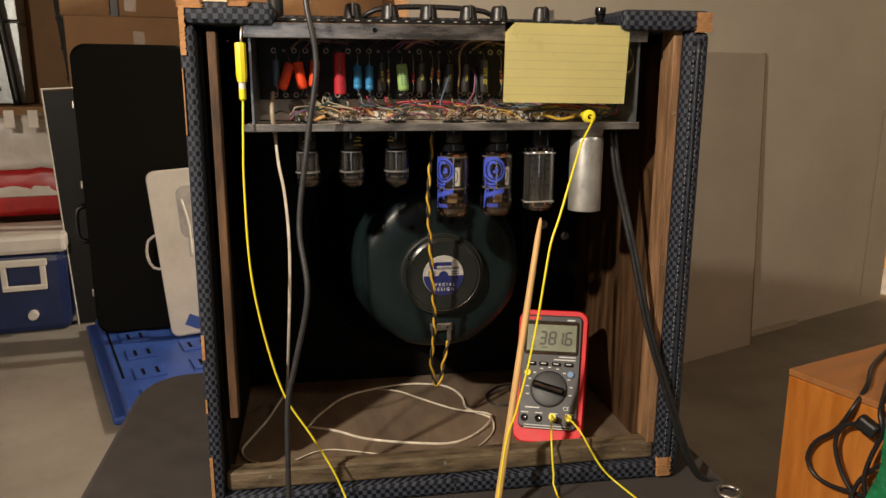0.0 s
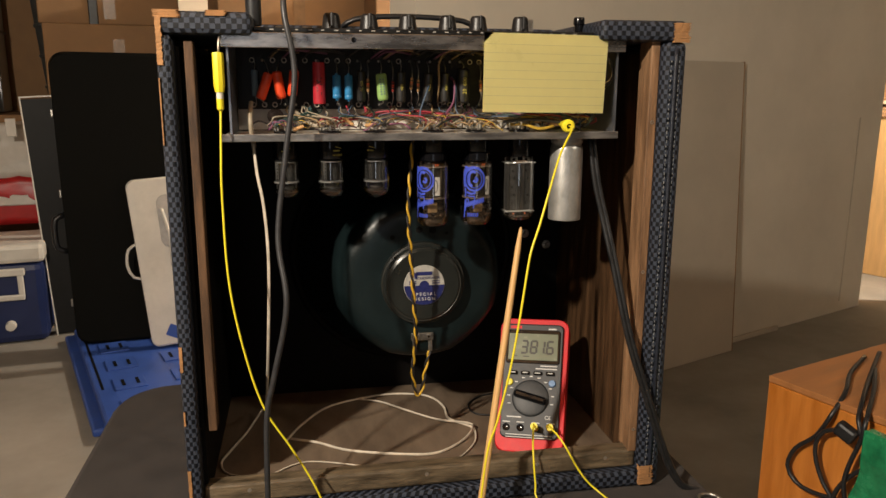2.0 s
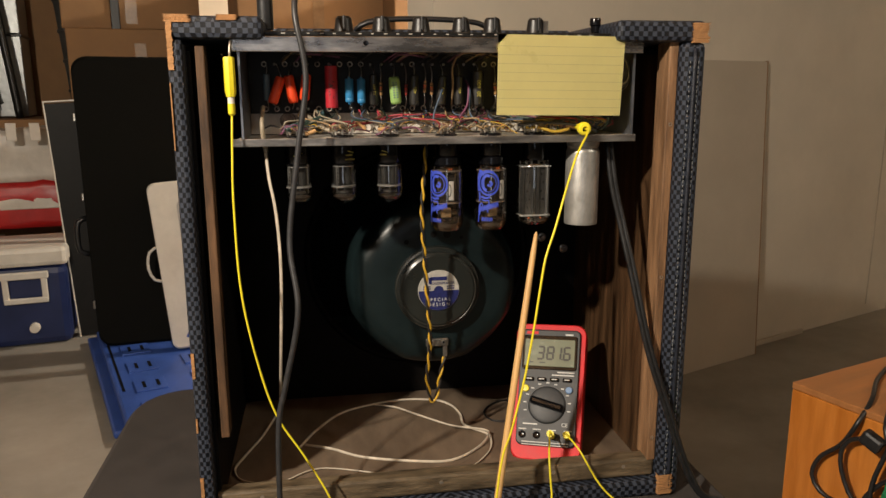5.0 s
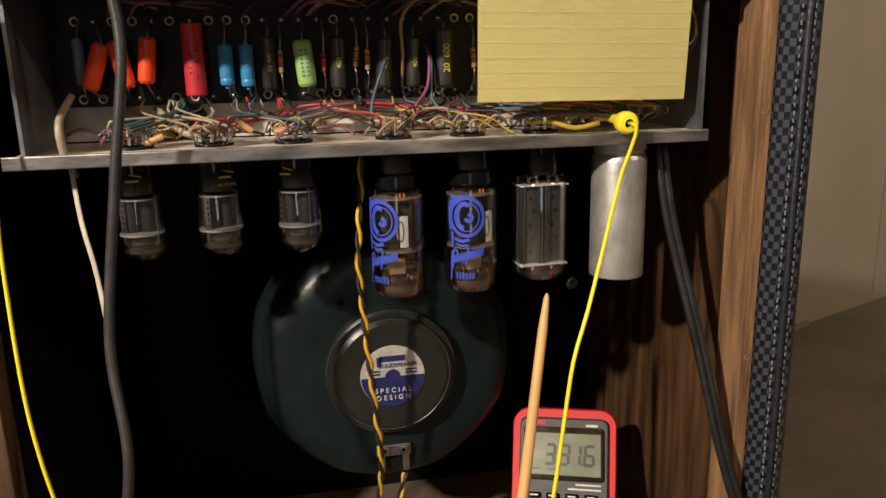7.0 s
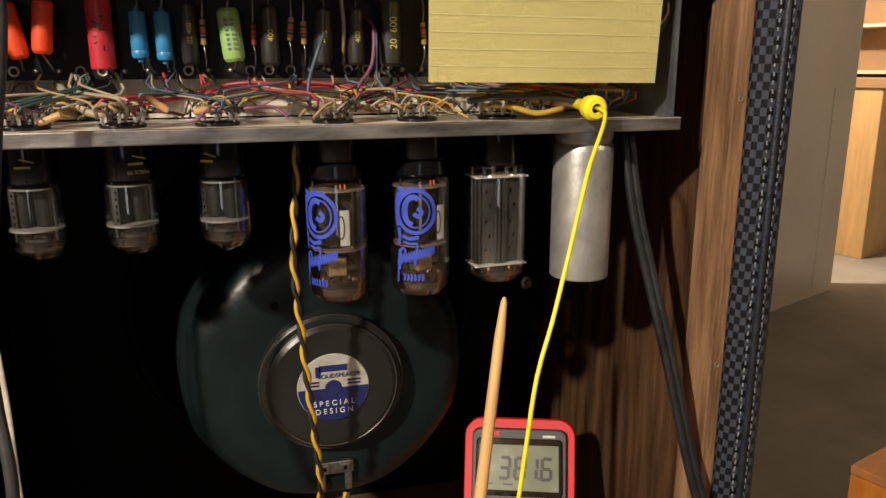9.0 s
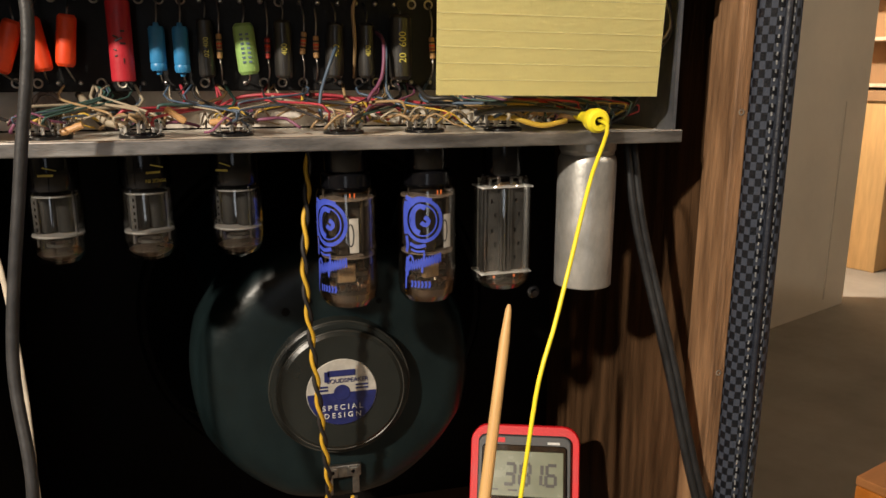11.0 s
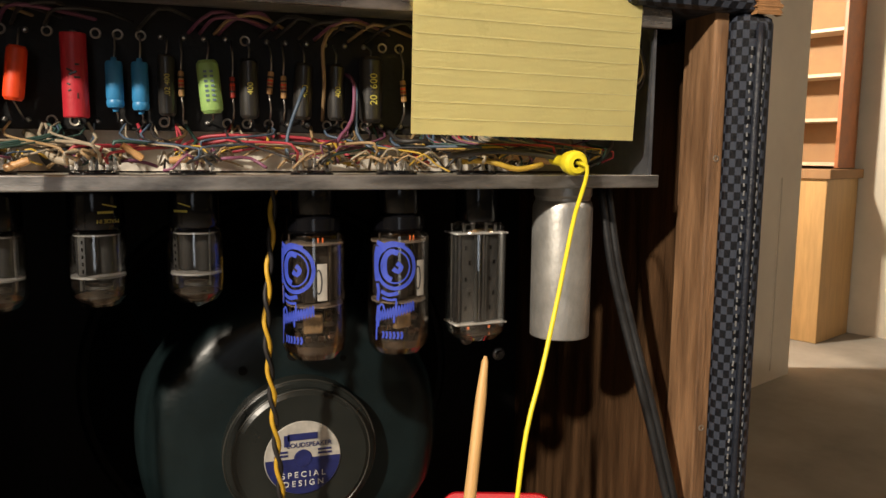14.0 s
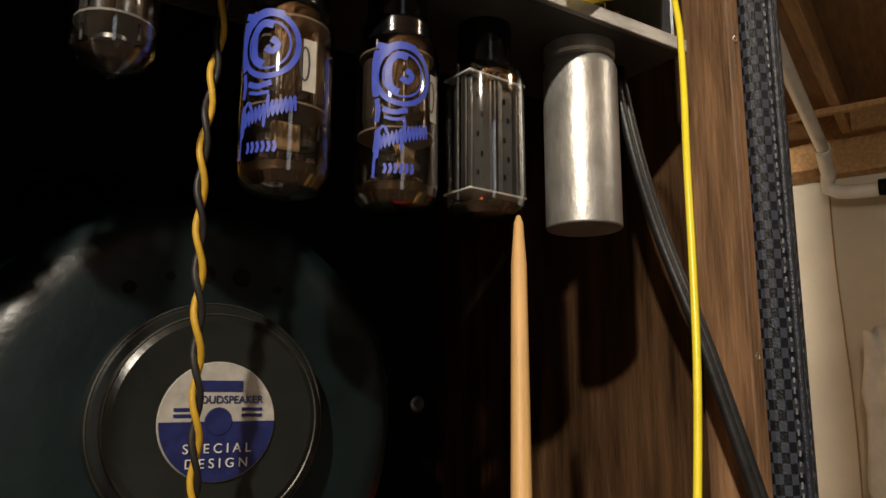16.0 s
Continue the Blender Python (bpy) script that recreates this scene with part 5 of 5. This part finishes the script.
crate.matrix_basis = Matrix(((ca, sa, 0, 0.511), (sa, -ca, 0, 1.017), (0, 0, 1, FLOOR), (0, 0, 0, 1)))
HT = 0.633
part("side", box((0.009, 0.21, HT / 2 - 0.005), (0.018, 0.42, HT - 0.010), 0.0015), ORANGE_WOOD, crate, "orange varnished side")
part("side", box((0.491, 0.21, HT / 2 - 0.005), (0.018, 0.42, HT - 0.010), 0.0015), ORANGE_WOOD, crate)
part("back", box((0.25, 0.009, HT / 2 - 0.005), (0.463, 0.018, HT - 0.012), 0.001), ORANGE_WOOD, crate)
part("front", box((0.25, 0.411, HT / 2 - 0.005), (0.463, 0.018, HT - 0.012), 0.001), ORANGE_WOOD, crate)
part("top", box((0.25, 0.21, HT - 0.0045), (0.5005, 0.4205, 0.009), 0.001), BROWN_TOP, crate, "brown varnished top")


def on_face(s, out, z):
    return crate.matrix_basis @ Vector((-out, s, z - FLOOR))


tangle = thing("cable_tangle", "tangle of black mains cables hanging on the cabinet side", "cable")
for pts in ([(0.029, -0.176, 0.4385), (0.059, -0.094, 0.4385), (0.096, -0.025, 0.4385), (0.104, 0.012, 0.418), (0.086, 0.012, 0.381), (0.059, 0.012, 0.351), (0.05, 0.012, 0.322), (0.064, 0.012, 0.304), (0.089, 0.012, 0.301), (0.124, 0.012, 0.307), (0.17, 0.012, 0.31)],
            [(0.029, -0.213, 0.4385), (0.081, -0.103, 0.4385), (0.123, -0.019, 0.4385), (0.141, 0.016, 0.425), (0.151, 0.016, 0.399), (0.167, 0.016, 0.373), (0.18, 0.016, 0.33), (0.18, 0.016, 0.2)],
            [(0.133, 0.02, 0.411), (0.101, 0.02, 0.395), (0.092, 0.02, 0.374), (0.095, 0.02, 0.351), (0.107, 0.02, 0.327), (0.125, 0.02, 0.301), (0.14, 0.02, 0.22)],
            [(0.066, -0.14, 0.4385), (0.11, -0.065, 0.4385), (0.155, 0.024, 0.433), (0.152, 0.024, 0.407), (0.141, 0.024, 0.368), (0.137, 0.024, 0.337), (0.143, 0.024, 0.309), (0.15, 0.024, 0.2)],
            [(0.169, 0.02, 0.38), (0.141, 0.02, 0.35), (0.123, 0.02, 0.312), (0.115, 0.02, 0.24)]):
    part("cable", cord([on_face(*p) for p in pts], 0.0030, 10, 0.01), RUBBER, tangle)
part("mains_plug", box((0, 0, 0), (0.026, 0.016, 0.019), 0.004), RUBBER, tangle, "black mains plug").matrix_basis = Matrix.Translation(on_face(0.132, 0.024, 0.408)) @ Matrix.Rotation(radians(-60), 4, "Z") @ Matrix.Rotation(radians(25), 4, "Y")
wrapm = box((0, 0, 0), (0.02, 0.16, 0.24), 0.004)
bmesh.ops.subdivide_edges(wrapm, edges=wrapm.edges[:], cuts=15, use_grid_fill=True)
for v in wrapm.verts:
    bubble = 0.0016 * abs(math.sin(v.co.y * 300) * math.sin(v.co.z * 300))
    v.co += noise.noise_vector(v.co * 14) * 0.010 + Vector((math.copysign(bubble, v.co.x), 0, 0))
wrap_ob = thing("bubble_wrap", "green bubble wrap bundle beside the wooden cabinet", "wrap", bm=wrapm, material=GREEN_WRAP)
wrap_ob.matrix_basis = Matrix.Translation(on_face(0.240, 0.036, 0.31)) @ Matrix.Rotation(radians(19), 4, "Z")

# boards leaning on the partition
for name, u0, u1, v, h, label in (("wall_board", 1.24, 2.463, 1.928, 1.122, "grey plasterboard sheet leaning against the wall"), ("wall_board", 1.6, 2.86, 1.985, 0.02, "thin offcut strip lying along the wall base")):
    ob = thing(name, label, "board")
    part("sheet", box(((u1 - u0) / 2, 0, h / 2), (u1 - u0, 0.013, h), 0.001), DRYWALL, ob)
    if h > 0.1:
        part("edge_tape", box((u1 - u0 + 0.002, 0, h / 2), (0.005, 0.015, h + 0.004), 0.001), CARDBOARD, ob, "brown paper edge")
    lean = math.atan2(1.993 - v - 0.012, h) if h > 0.1 else 0.0
    ob.matrix_basis = Matrix.Translation(uv(u0, v, FLOOR)) @ Matrix.Rotation(TURN, 4, "Z") @ Matrix.Rotation(-lean, 4, "X")

joint = slab("wall_joint", 3.352, 3.359, 1.9945, 1.9985, FLOOR + 0.05, 0.70, DRYWALL, "thin vertical joint line in the painted wall", "trim")
SMOKED = mat("smoked_pane", (0.009, 0.009, 0.009), 0.5, 0, 0.2, 40, 0.1, 300, Specular_IOR_Level=0.2)
# ---- left background ----
cooler = thing("cool_box", "dark blue cool box with white lid and handle", "cool box", m=pose(-1.165, 3.33, FLOOR, 0, 0, 11))
part("body", box((-0.30, 0.17, 0.165), (0.60, 0.34, 0.33), 0.03), DARK_BLUE, cooler, "dark blue plastic body")
part("lid", box((-0.30, 0.17, 0.370), (0.62, 0.36, 0.076), 0.018), WHITE_PLASTIC, cooler, "white plastic lid")
handle_part = part("handle", box((-0.152, -0.014, 0.300), (0.175, 0.022, 0.028), 0.004), WHITE_PLASTIC, cooler, "white rectangular carrying handle")
for c, s in (((-0.222, -0.016, 0.245), (0.022, 0.016, 0.10)), ((-0.082, -0.016, 0.245), (0.022, 0.016, 0.10)), ((-0.152, -0.018, 0.198), (0.160, 0.018, 0.022))):
    part("handle_bar", box(c, s, 0.004), WHITE_PLASTIC, handle_part)
part("drain_plug", lathe([(0.0, -0.028), (0.018, -0.026), (0.02, -0.01), (0.02, 0.006)], 18, "y", (-0.135, 0, 0.08)), WHITE_PLASTIC, cooler, "white drain plug")

shelf_unit = thing("storage_shelf", "wooden shelf behind the cool box with bags and tools", "shelf", m=pose(-1.42, 3.95, FLOOR, 0, 0, 11))
for z in (0.40, 0.875):
    part("board", box((-0.1, 0.15, z), (1.0, 0.5, 0.045), 0.004), CARDBOARD, shelf_unit, "brown shelf board")
for x in (-0.58, 0.38):
    for y in (-0.08, 0.38):
        part("post", box((x, y, 1.0), (0.04, 0.04, 2.0), 0.004), BLACK_METAL, shelf_unit)


def crumpled(w, d, h, seed, amount=0.02):
    bm = bmesh.new()
    bm_box(bm, (0, 0, h / 2), (w, d, h))
    bmesh.ops.subdivide_edges(bm, edges=bm.edges[:], cuts=7, use_grid_fill=True)
    off = Vector((seed * 3.1, seed * 1.7, 0))
    for v in bm.verts:
        n = noise.noise_vector(v.co * 9 + off) * amount + noise.noise_vector(v.co * 22 + off) * amount * 0.5
        if v.co.z < 0.01:
            n.z = 0
        v.co += n
    for f in bm.faces:
        f.smooth = True
    return bm


bag = thing("carrier_bag", "crumpled white and red plastic carrier bag", "bag", m=pose(-1.44, 3.86, FLOOR + 0.424, 0, 0, 11))
part("bag_top", (lambda b: (bmesh.ops.translate(b, vec=(0, 0, 0.205), verts=b.verts), b)[1])(crumpled(0.52, 0.3, 0.235, 2)), BAG_WHITE, bag, "white plastic")
part("bag_band", crumpled(0.525, 0.31, 0.205, 5), BAG_RED, bag, "red printed band")
part("bag_stripe", (lambda b: (bmesh.ops.translate(b, vec=(0, -0.006, 0.085), verts=b.verts), b)[1])(crumpled(0.535, 0.315, 0.045, 9, 0.012)), BAG_WHITE, bag, "white stripe")
for k in range(3):
    part("tag", box((-0.02 + 0.09 * k, -0.265, 0.43), (0.04, 0.006, 0.075), 0.002), BAG_WHITE, bag)
duct = thing("metal_duct", "silver sheet metal duct with seams behind the case", "duct", m=pose(-1.20, 4.13, FLOOR + 0.90, 0, -5, 0))
part("duct_skin", lathe([(0.105 + d, k * 0.14 + z) for k in range(7) for d, z in ((0.0, 0.0), (0.0, 0.122), (0.006, 0.126), (0.006, 0.136))], 12), FOIL, duct)
grill = thing("chair_frame", "black tubular metal frame on the shelf", "frame", m=pose(-1.66, 3.92, FLOOR + 0.90))
part("tube", cord([(0.05, 0, 0.0), (0.06, 0, 0.16), (0.03, 0, 0.235), (-0.05, 0, 0.26), (-0.2, 0, 0.26)], 0.013, 10, 0.02), FOIL, grill, "shiny metal tube")
part("tube", cord([(0.16, 0.05, 0.0), (0.12, 0.05, 0.4), (0.08, 0.05, 0.75)], 0.018, 10, 0.03), BLACK_METAL, grill)
for k in range(4):
    part("bar", box((-0.12, -0.02, 0.05 + 0.06 * k), (0.30, 0.016, 0.022), 0.004), BLACK_METAL, grill)
part("panel", box((-0.22, 0.1, 0.5), (0.5, 0.05, 0.42), 0.01), CASE_BLACK, grill, "dark mesh panel")

trunk = thing("sheet_metal_box", "dull sheet metal duct section standing on the shelf", "duct", m=pose(-1.80, 4.16, FLOOR + 0.90, 0, 0, 11))
for k in range(3):
    part("section", box((0, 0, 0.19 + 0.385 * k), (0.56, 0.26, 0.375), 0.004), FOIL, trunk)
    part("seam", box((0, -0.002, 0.3795 + 0.385 * k), (0.575, 0.272, 0.010), 0.002), BLACK_METAL, trunk)
part("brace", box((0.05, -0.137, 0.55), (0.018, 0.012, 1.0), 0.002, Matrix.Rotation(radians(-14), 4, "Y")), BLACK_METAL, trunk, "dark diagonal brace")
dark_board = thing("glass_panel", "dark framed glass panel standing on edge", "panel", m=pose(-1.155, 3.40, FLOOR, -3, -3.0, 12))
part("pane", box((0.12, 0, 0.49), (0.24, 0.008, 0.97), 0.001), SMOKED, dark_board, "dark smoked pane")
part("edge_strip", box((-0.002, -0.002, 0.49), (0.005, 0.012, 0.985), 0.001), WHITE_PLASTIC, dark_board, "pale edge strip")
part("edge_strip", box((0.12, -0.002, 0.983), (0.25, 0.012, 0.006), 0.001), WHITE_PLASTIC, dark_board)

gig = thing("instrument_case", "tall black instrument case standing upright", "case")
gig.matrix_basis = Matrix.Translation((-0.775, 3.10, FLOOR + 0.052)) @ Matrix.Rotation(radians(8), 4, "Z") @ Matrix.Rotation(radians(0.3), 4, "Y") @ Matrix.Rotation(radians(-4), 4, "X")
part("shell", rounded(0.40, 1.10, 0.13, 0.055, (-0.0275, 0.065, 0.55), -0.10), CASE_BLACK, gig, "black case shell")
part("rim", rounded(0.408, 1.108, 0.02, 0.058, (-0.0275, 0.085, 0.55), -0.10), BLACK_METAL, gig, "dark metal rim")
for z in (0.16, 0.58, 0.88):
    part("latch", box((-0.226 - 0.02 * z, 0.06, z), (0.010, 0.02, 0.03), 0.003), TIN, gig, "chrome latch")
part("handle", cord([(-0.23, 0.06, 0.36), (-0.262, 0.05, 0.375), (-0.268, 0.05, 0.43), (-0.262, 0.05, 0.485), (-0.23, 0.06, 0.50)], 0.011, 8, 0.02), RUBBER, gig)

tub = thing("white_tray", "white moulded plastic tray leaning on the black case", "tray")
tub.matrix_basis = Matrix.Translation((-0.715, 3.00, FLOOR + 0.055)) @ Matrix.Rotation(radians(10), 4, "Z") @ Matrix.Rotation(radians(-4), 4, "Y") @ Matrix.Rotation(radians(-7), 4, "X")
part("shell", rounded(0.175, 0.635, 0.045, 0.03, (0.095, 0.0, 0.3175), -0.12), WHITE_PLASTIC, tub)
# the hollow's shade is put into a greyer slab on the tray front
part("hollow", rounded(0.085, 0.20, 0.012, 0.035, (0.142, -0.019, 0.47)), mat("shaded_plastic", (0.40, 0.38, 0.36), 0.5), tub, "grey patch painted as a shaded hollow")
part("rib", cord([(0.125, -0.024, 0.30), (0.13, -0.026, 0.42), (0.115, -0.026, 0.52)], 0.006, 8, 0.02), WHITE_PLASTIC, tub)
part("loop_handle", cord([(0.02, -0.005, 0.40), (-0.02, -0.01, 0.38), (-0.032, -0.01, 0.32), (-0.015, -0.01, 0.275), (0.02, -0.005, 0.265)], 0.0055, 8, 0.02), WHITE_PLASTIC, tub, "white loop handle")
part("sticker", box((0.10, -0.0235, 0.05), (0.055, 0.002, 0.045), 0.0, Matrix.Rotation(radians(30), 4, "Y")), BLUE_PLASTIC, tub, "blue sticker")

pallet = thing("plastic_pallet", "flat blue plastic pallet lying on the floor", "pallet")
ex, ey = Vector((0.341, -0.954, 0)).normalized(), Vector((0.954, 0.341, 0)).normalized()
pallet.matrix_basis = Matrix(((ex.x, ey.x, 0, -1.075), (ex.y, ey.y, 0, 3.30), (0, 0, 1, FLOOR), (0, 0, 0, 1)))
part("deck", box((0.52, 0.40, 0.026), (1.04, 0.78, 0.052), 0.01), BLUE_PLASTIC, pallet, "blue plastic deck")
part("skirt", box((0.50, 0.0, 0.014), (1.0, 0.05, 0.026), 0.008), BLUE_PLASTIC, pallet)
for i in range(5):
    for k in range(4):
        x0, y0 = 0.13 + 0.2 * i, 0.12 + 0.19 * k
        pad = part("raised_pad", box((x0, y0, 0.0545), (0.11, 0.10, 0.006), 0.002), BLUE_PLASTIC, pallet)
        for d in (-0.02, 0.025):
            part("slot", box((x0, y0 + d, 0.0580), (0.055, 0.010, 0.002)), CASE_BLACK, pad)
part("groove", box((0.4, 0.035, 0.0525), (0.7, 0.008, 0.002)), CASE_BLACK, pallet)

# cardboard boxes piled behind
for n, (x, y, z, w, d, h, rz, label) in enumerate(((-0.95, 4.05, 0.0, 0.62, 0.3, 1.30, 10, "tall brown cardboard carton behind the case"), (-0.98, 4.08, 1.30, 0.60, 0.28, 0.5, 8, "brown cardboard box near the ceiling"), (-0.55, 4.25, 0.0, 0.75, 0.5, 0.72, 12, "large plain brown cardboard box"), (-0.62, 4.28, 0.72, 0.66, 0.45, 0.62, 9, "brown cardboard box stacked on another"), (-0.20, 3.85, 0.0, 0.62, 0.5, 1.06, 14, "tall brown cardboard box"), (-0.15, 3.88, 1.06, 0.70, 0.45, 0.45, 11, "brown cardboard box on top of the pile"), (0.33, 3.75, 0.0, 0.30, 0.3, 1.5, 14, "narrow brown cardboard carton"), (-1.32, 4.62, 0.0, 1.0, 0.4, 2.0, 11, "very tall brown cardboard carton behind the metal duct"))):
    b = thing("cardboard_box", label, "box", "cardboard boxes", m=pose(x, y, FLOOR + z, 0, 0, rz))
    part("carton", box((0, 0, h / 2), (w, d, h - 0.002), 0.006), CARDBOARD, b)
    part("tape", box((0, -d / 2 - 0.0008, h / 2), (0.05, 0.002, h * 0.9)), mat("packing_tape", (0.24, 0.14, 0.066), 0.35), b, "shiny packing tape")
for k, (x, z) in enumerate(((-0.93, 0.0), (-0.86, 0.0))):
    b = thing("plastic_bottle", "clear plastic wrapped bundle behind the case", "bundle", m=pose(x + 0.02, 3.62, FLOOR))
    part("wrapping", crumpled(0.10, 0.10, 1.13, 7 + k, 0.012), BAG_WHITE if k else FOIL, b)

# ---- far room seen past the partition ----
cup = thing("tall_cabinet", "tall wooden shelf cabinet against the concrete wall", "cabinet")
cup.matrix_basis = Matrix.Translation(uv(4.40, 2.27, FLOOR)) @ Matrix.Rotation(TURN, 4, "Z")
part("lower_body", box((0, 0.2, 0.44), (0.40, 0.62, 0.88), 0.004), mat("light_veneer", (0.44, 0.27, 0.11), 0.5, 0, 0.15, 6, 0.06, 90, (7, 7, 0.8)), cup, "pale veneer lower cabinet")
part("top_edge", box((0, 0.2, 0.90), (0.43, 0.66, 0.05), 0.004), CARDBOARD, cup)
part("upper_back", box((0.14, 0.2, 1.42), (0.02, 0.60, 0.98), 0.002), CARDBOARD, cup, "reddish upper back")
for y in (-0.09, 0.49):
    part("upright", box((0.05, y, 1.42), (0.22, 0.02, 0.98), 0.002), mat("red_brown_veneer", (0.30, 0.10, 0.03), 0.5), cup)
for k in range(5):
    part("shelf", box((0.05, 0.2, 0.95 + 0.235 * k), (0.20, 0.56, 0.018), 0.002), mat("pale_shelf", (0.5, 0.4, 0.28), 0.5), cup)
for k in range(15):
    v = -1.885 + k * 0.41
    jt = thing("ceiling_joist", "rough timber ceiling joist", "joist", "ceiling joists", "structure", box((0, 0, 0), (7.6, 0.045, 0.19), 0.002), JOIST)
    jt.matrix_basis = Matrix.Translation(uv(0.7, v, CEIL - 0.097)) @ Matrix.Rotation(TURN, 4, "Z")
br = thing("ceiling_batten", "thin timber batten across the joists", "batten", "", "structure", box((0, 0, 0), (0.04, 5.5, 0.03), 0.002), JOIST)
br.matrix_basis = Matrix.Translation(uv(4.05, 1.2, CEIL - 0.208)) @ Matrix.Rotation(TURN, 4, "Z")
pipe = thing("drain_pipe", "white plastic waste pipe under the joists with an elbow", "pipe")
part("run", cord([uv(2.300, 1.040, 1.881), uv(3.200, 1.060, 1.851), uv(4.100, 1.064, 1.784)], 0.03, 16, 0.2), PVC, pipe)
part("elbow", cord([uv(4.100, 1.064, 1.784), uv(4.350, 1.073, 1.717), uv(4.400, 1.032, 1.624), uv(4.400, 0.432, 1.614)], 0.036, 16, 0.03), PVC, pipe)
part("collar", cord([uv(4.400, 0.862, 1.621), uv(4.400, 0.812, 1.620)], 0.042, 16, 0.02), CASE_BLACK, pipe, "black rubber collar")
tank = thing("white_sack", "crumpled white sack standing by the wall", "sack", m=Matrix.Translation(uv(4.25, 0.72, FLOOR)))
part("sack_body", (lambda b: (bmesh.ops.subdivide_edges(b, edges=b.edges[:], cuts=1, use_grid_fill=True), b)[1])(crumpled(0.42, 0.42, 1.1, 4, 0.05)), BAG_WHITE, tank)
# the crack in the concrete, modelled as a thin raised cord
crack_line = thing("wall_crack", "thin dark crack line down the concrete wall", "cable")
part("line", cord([uv(4.617, 1.11, 1.745), uv(4.617, 1.11, 1.3), uv(4.617, 1.10, 1.0), uv(4.617, 1.085, 0.5), uv(4.617, 1.09, FLOOR + 0.02)], 0.004, 6, 0.1), JOIST, crack_line)
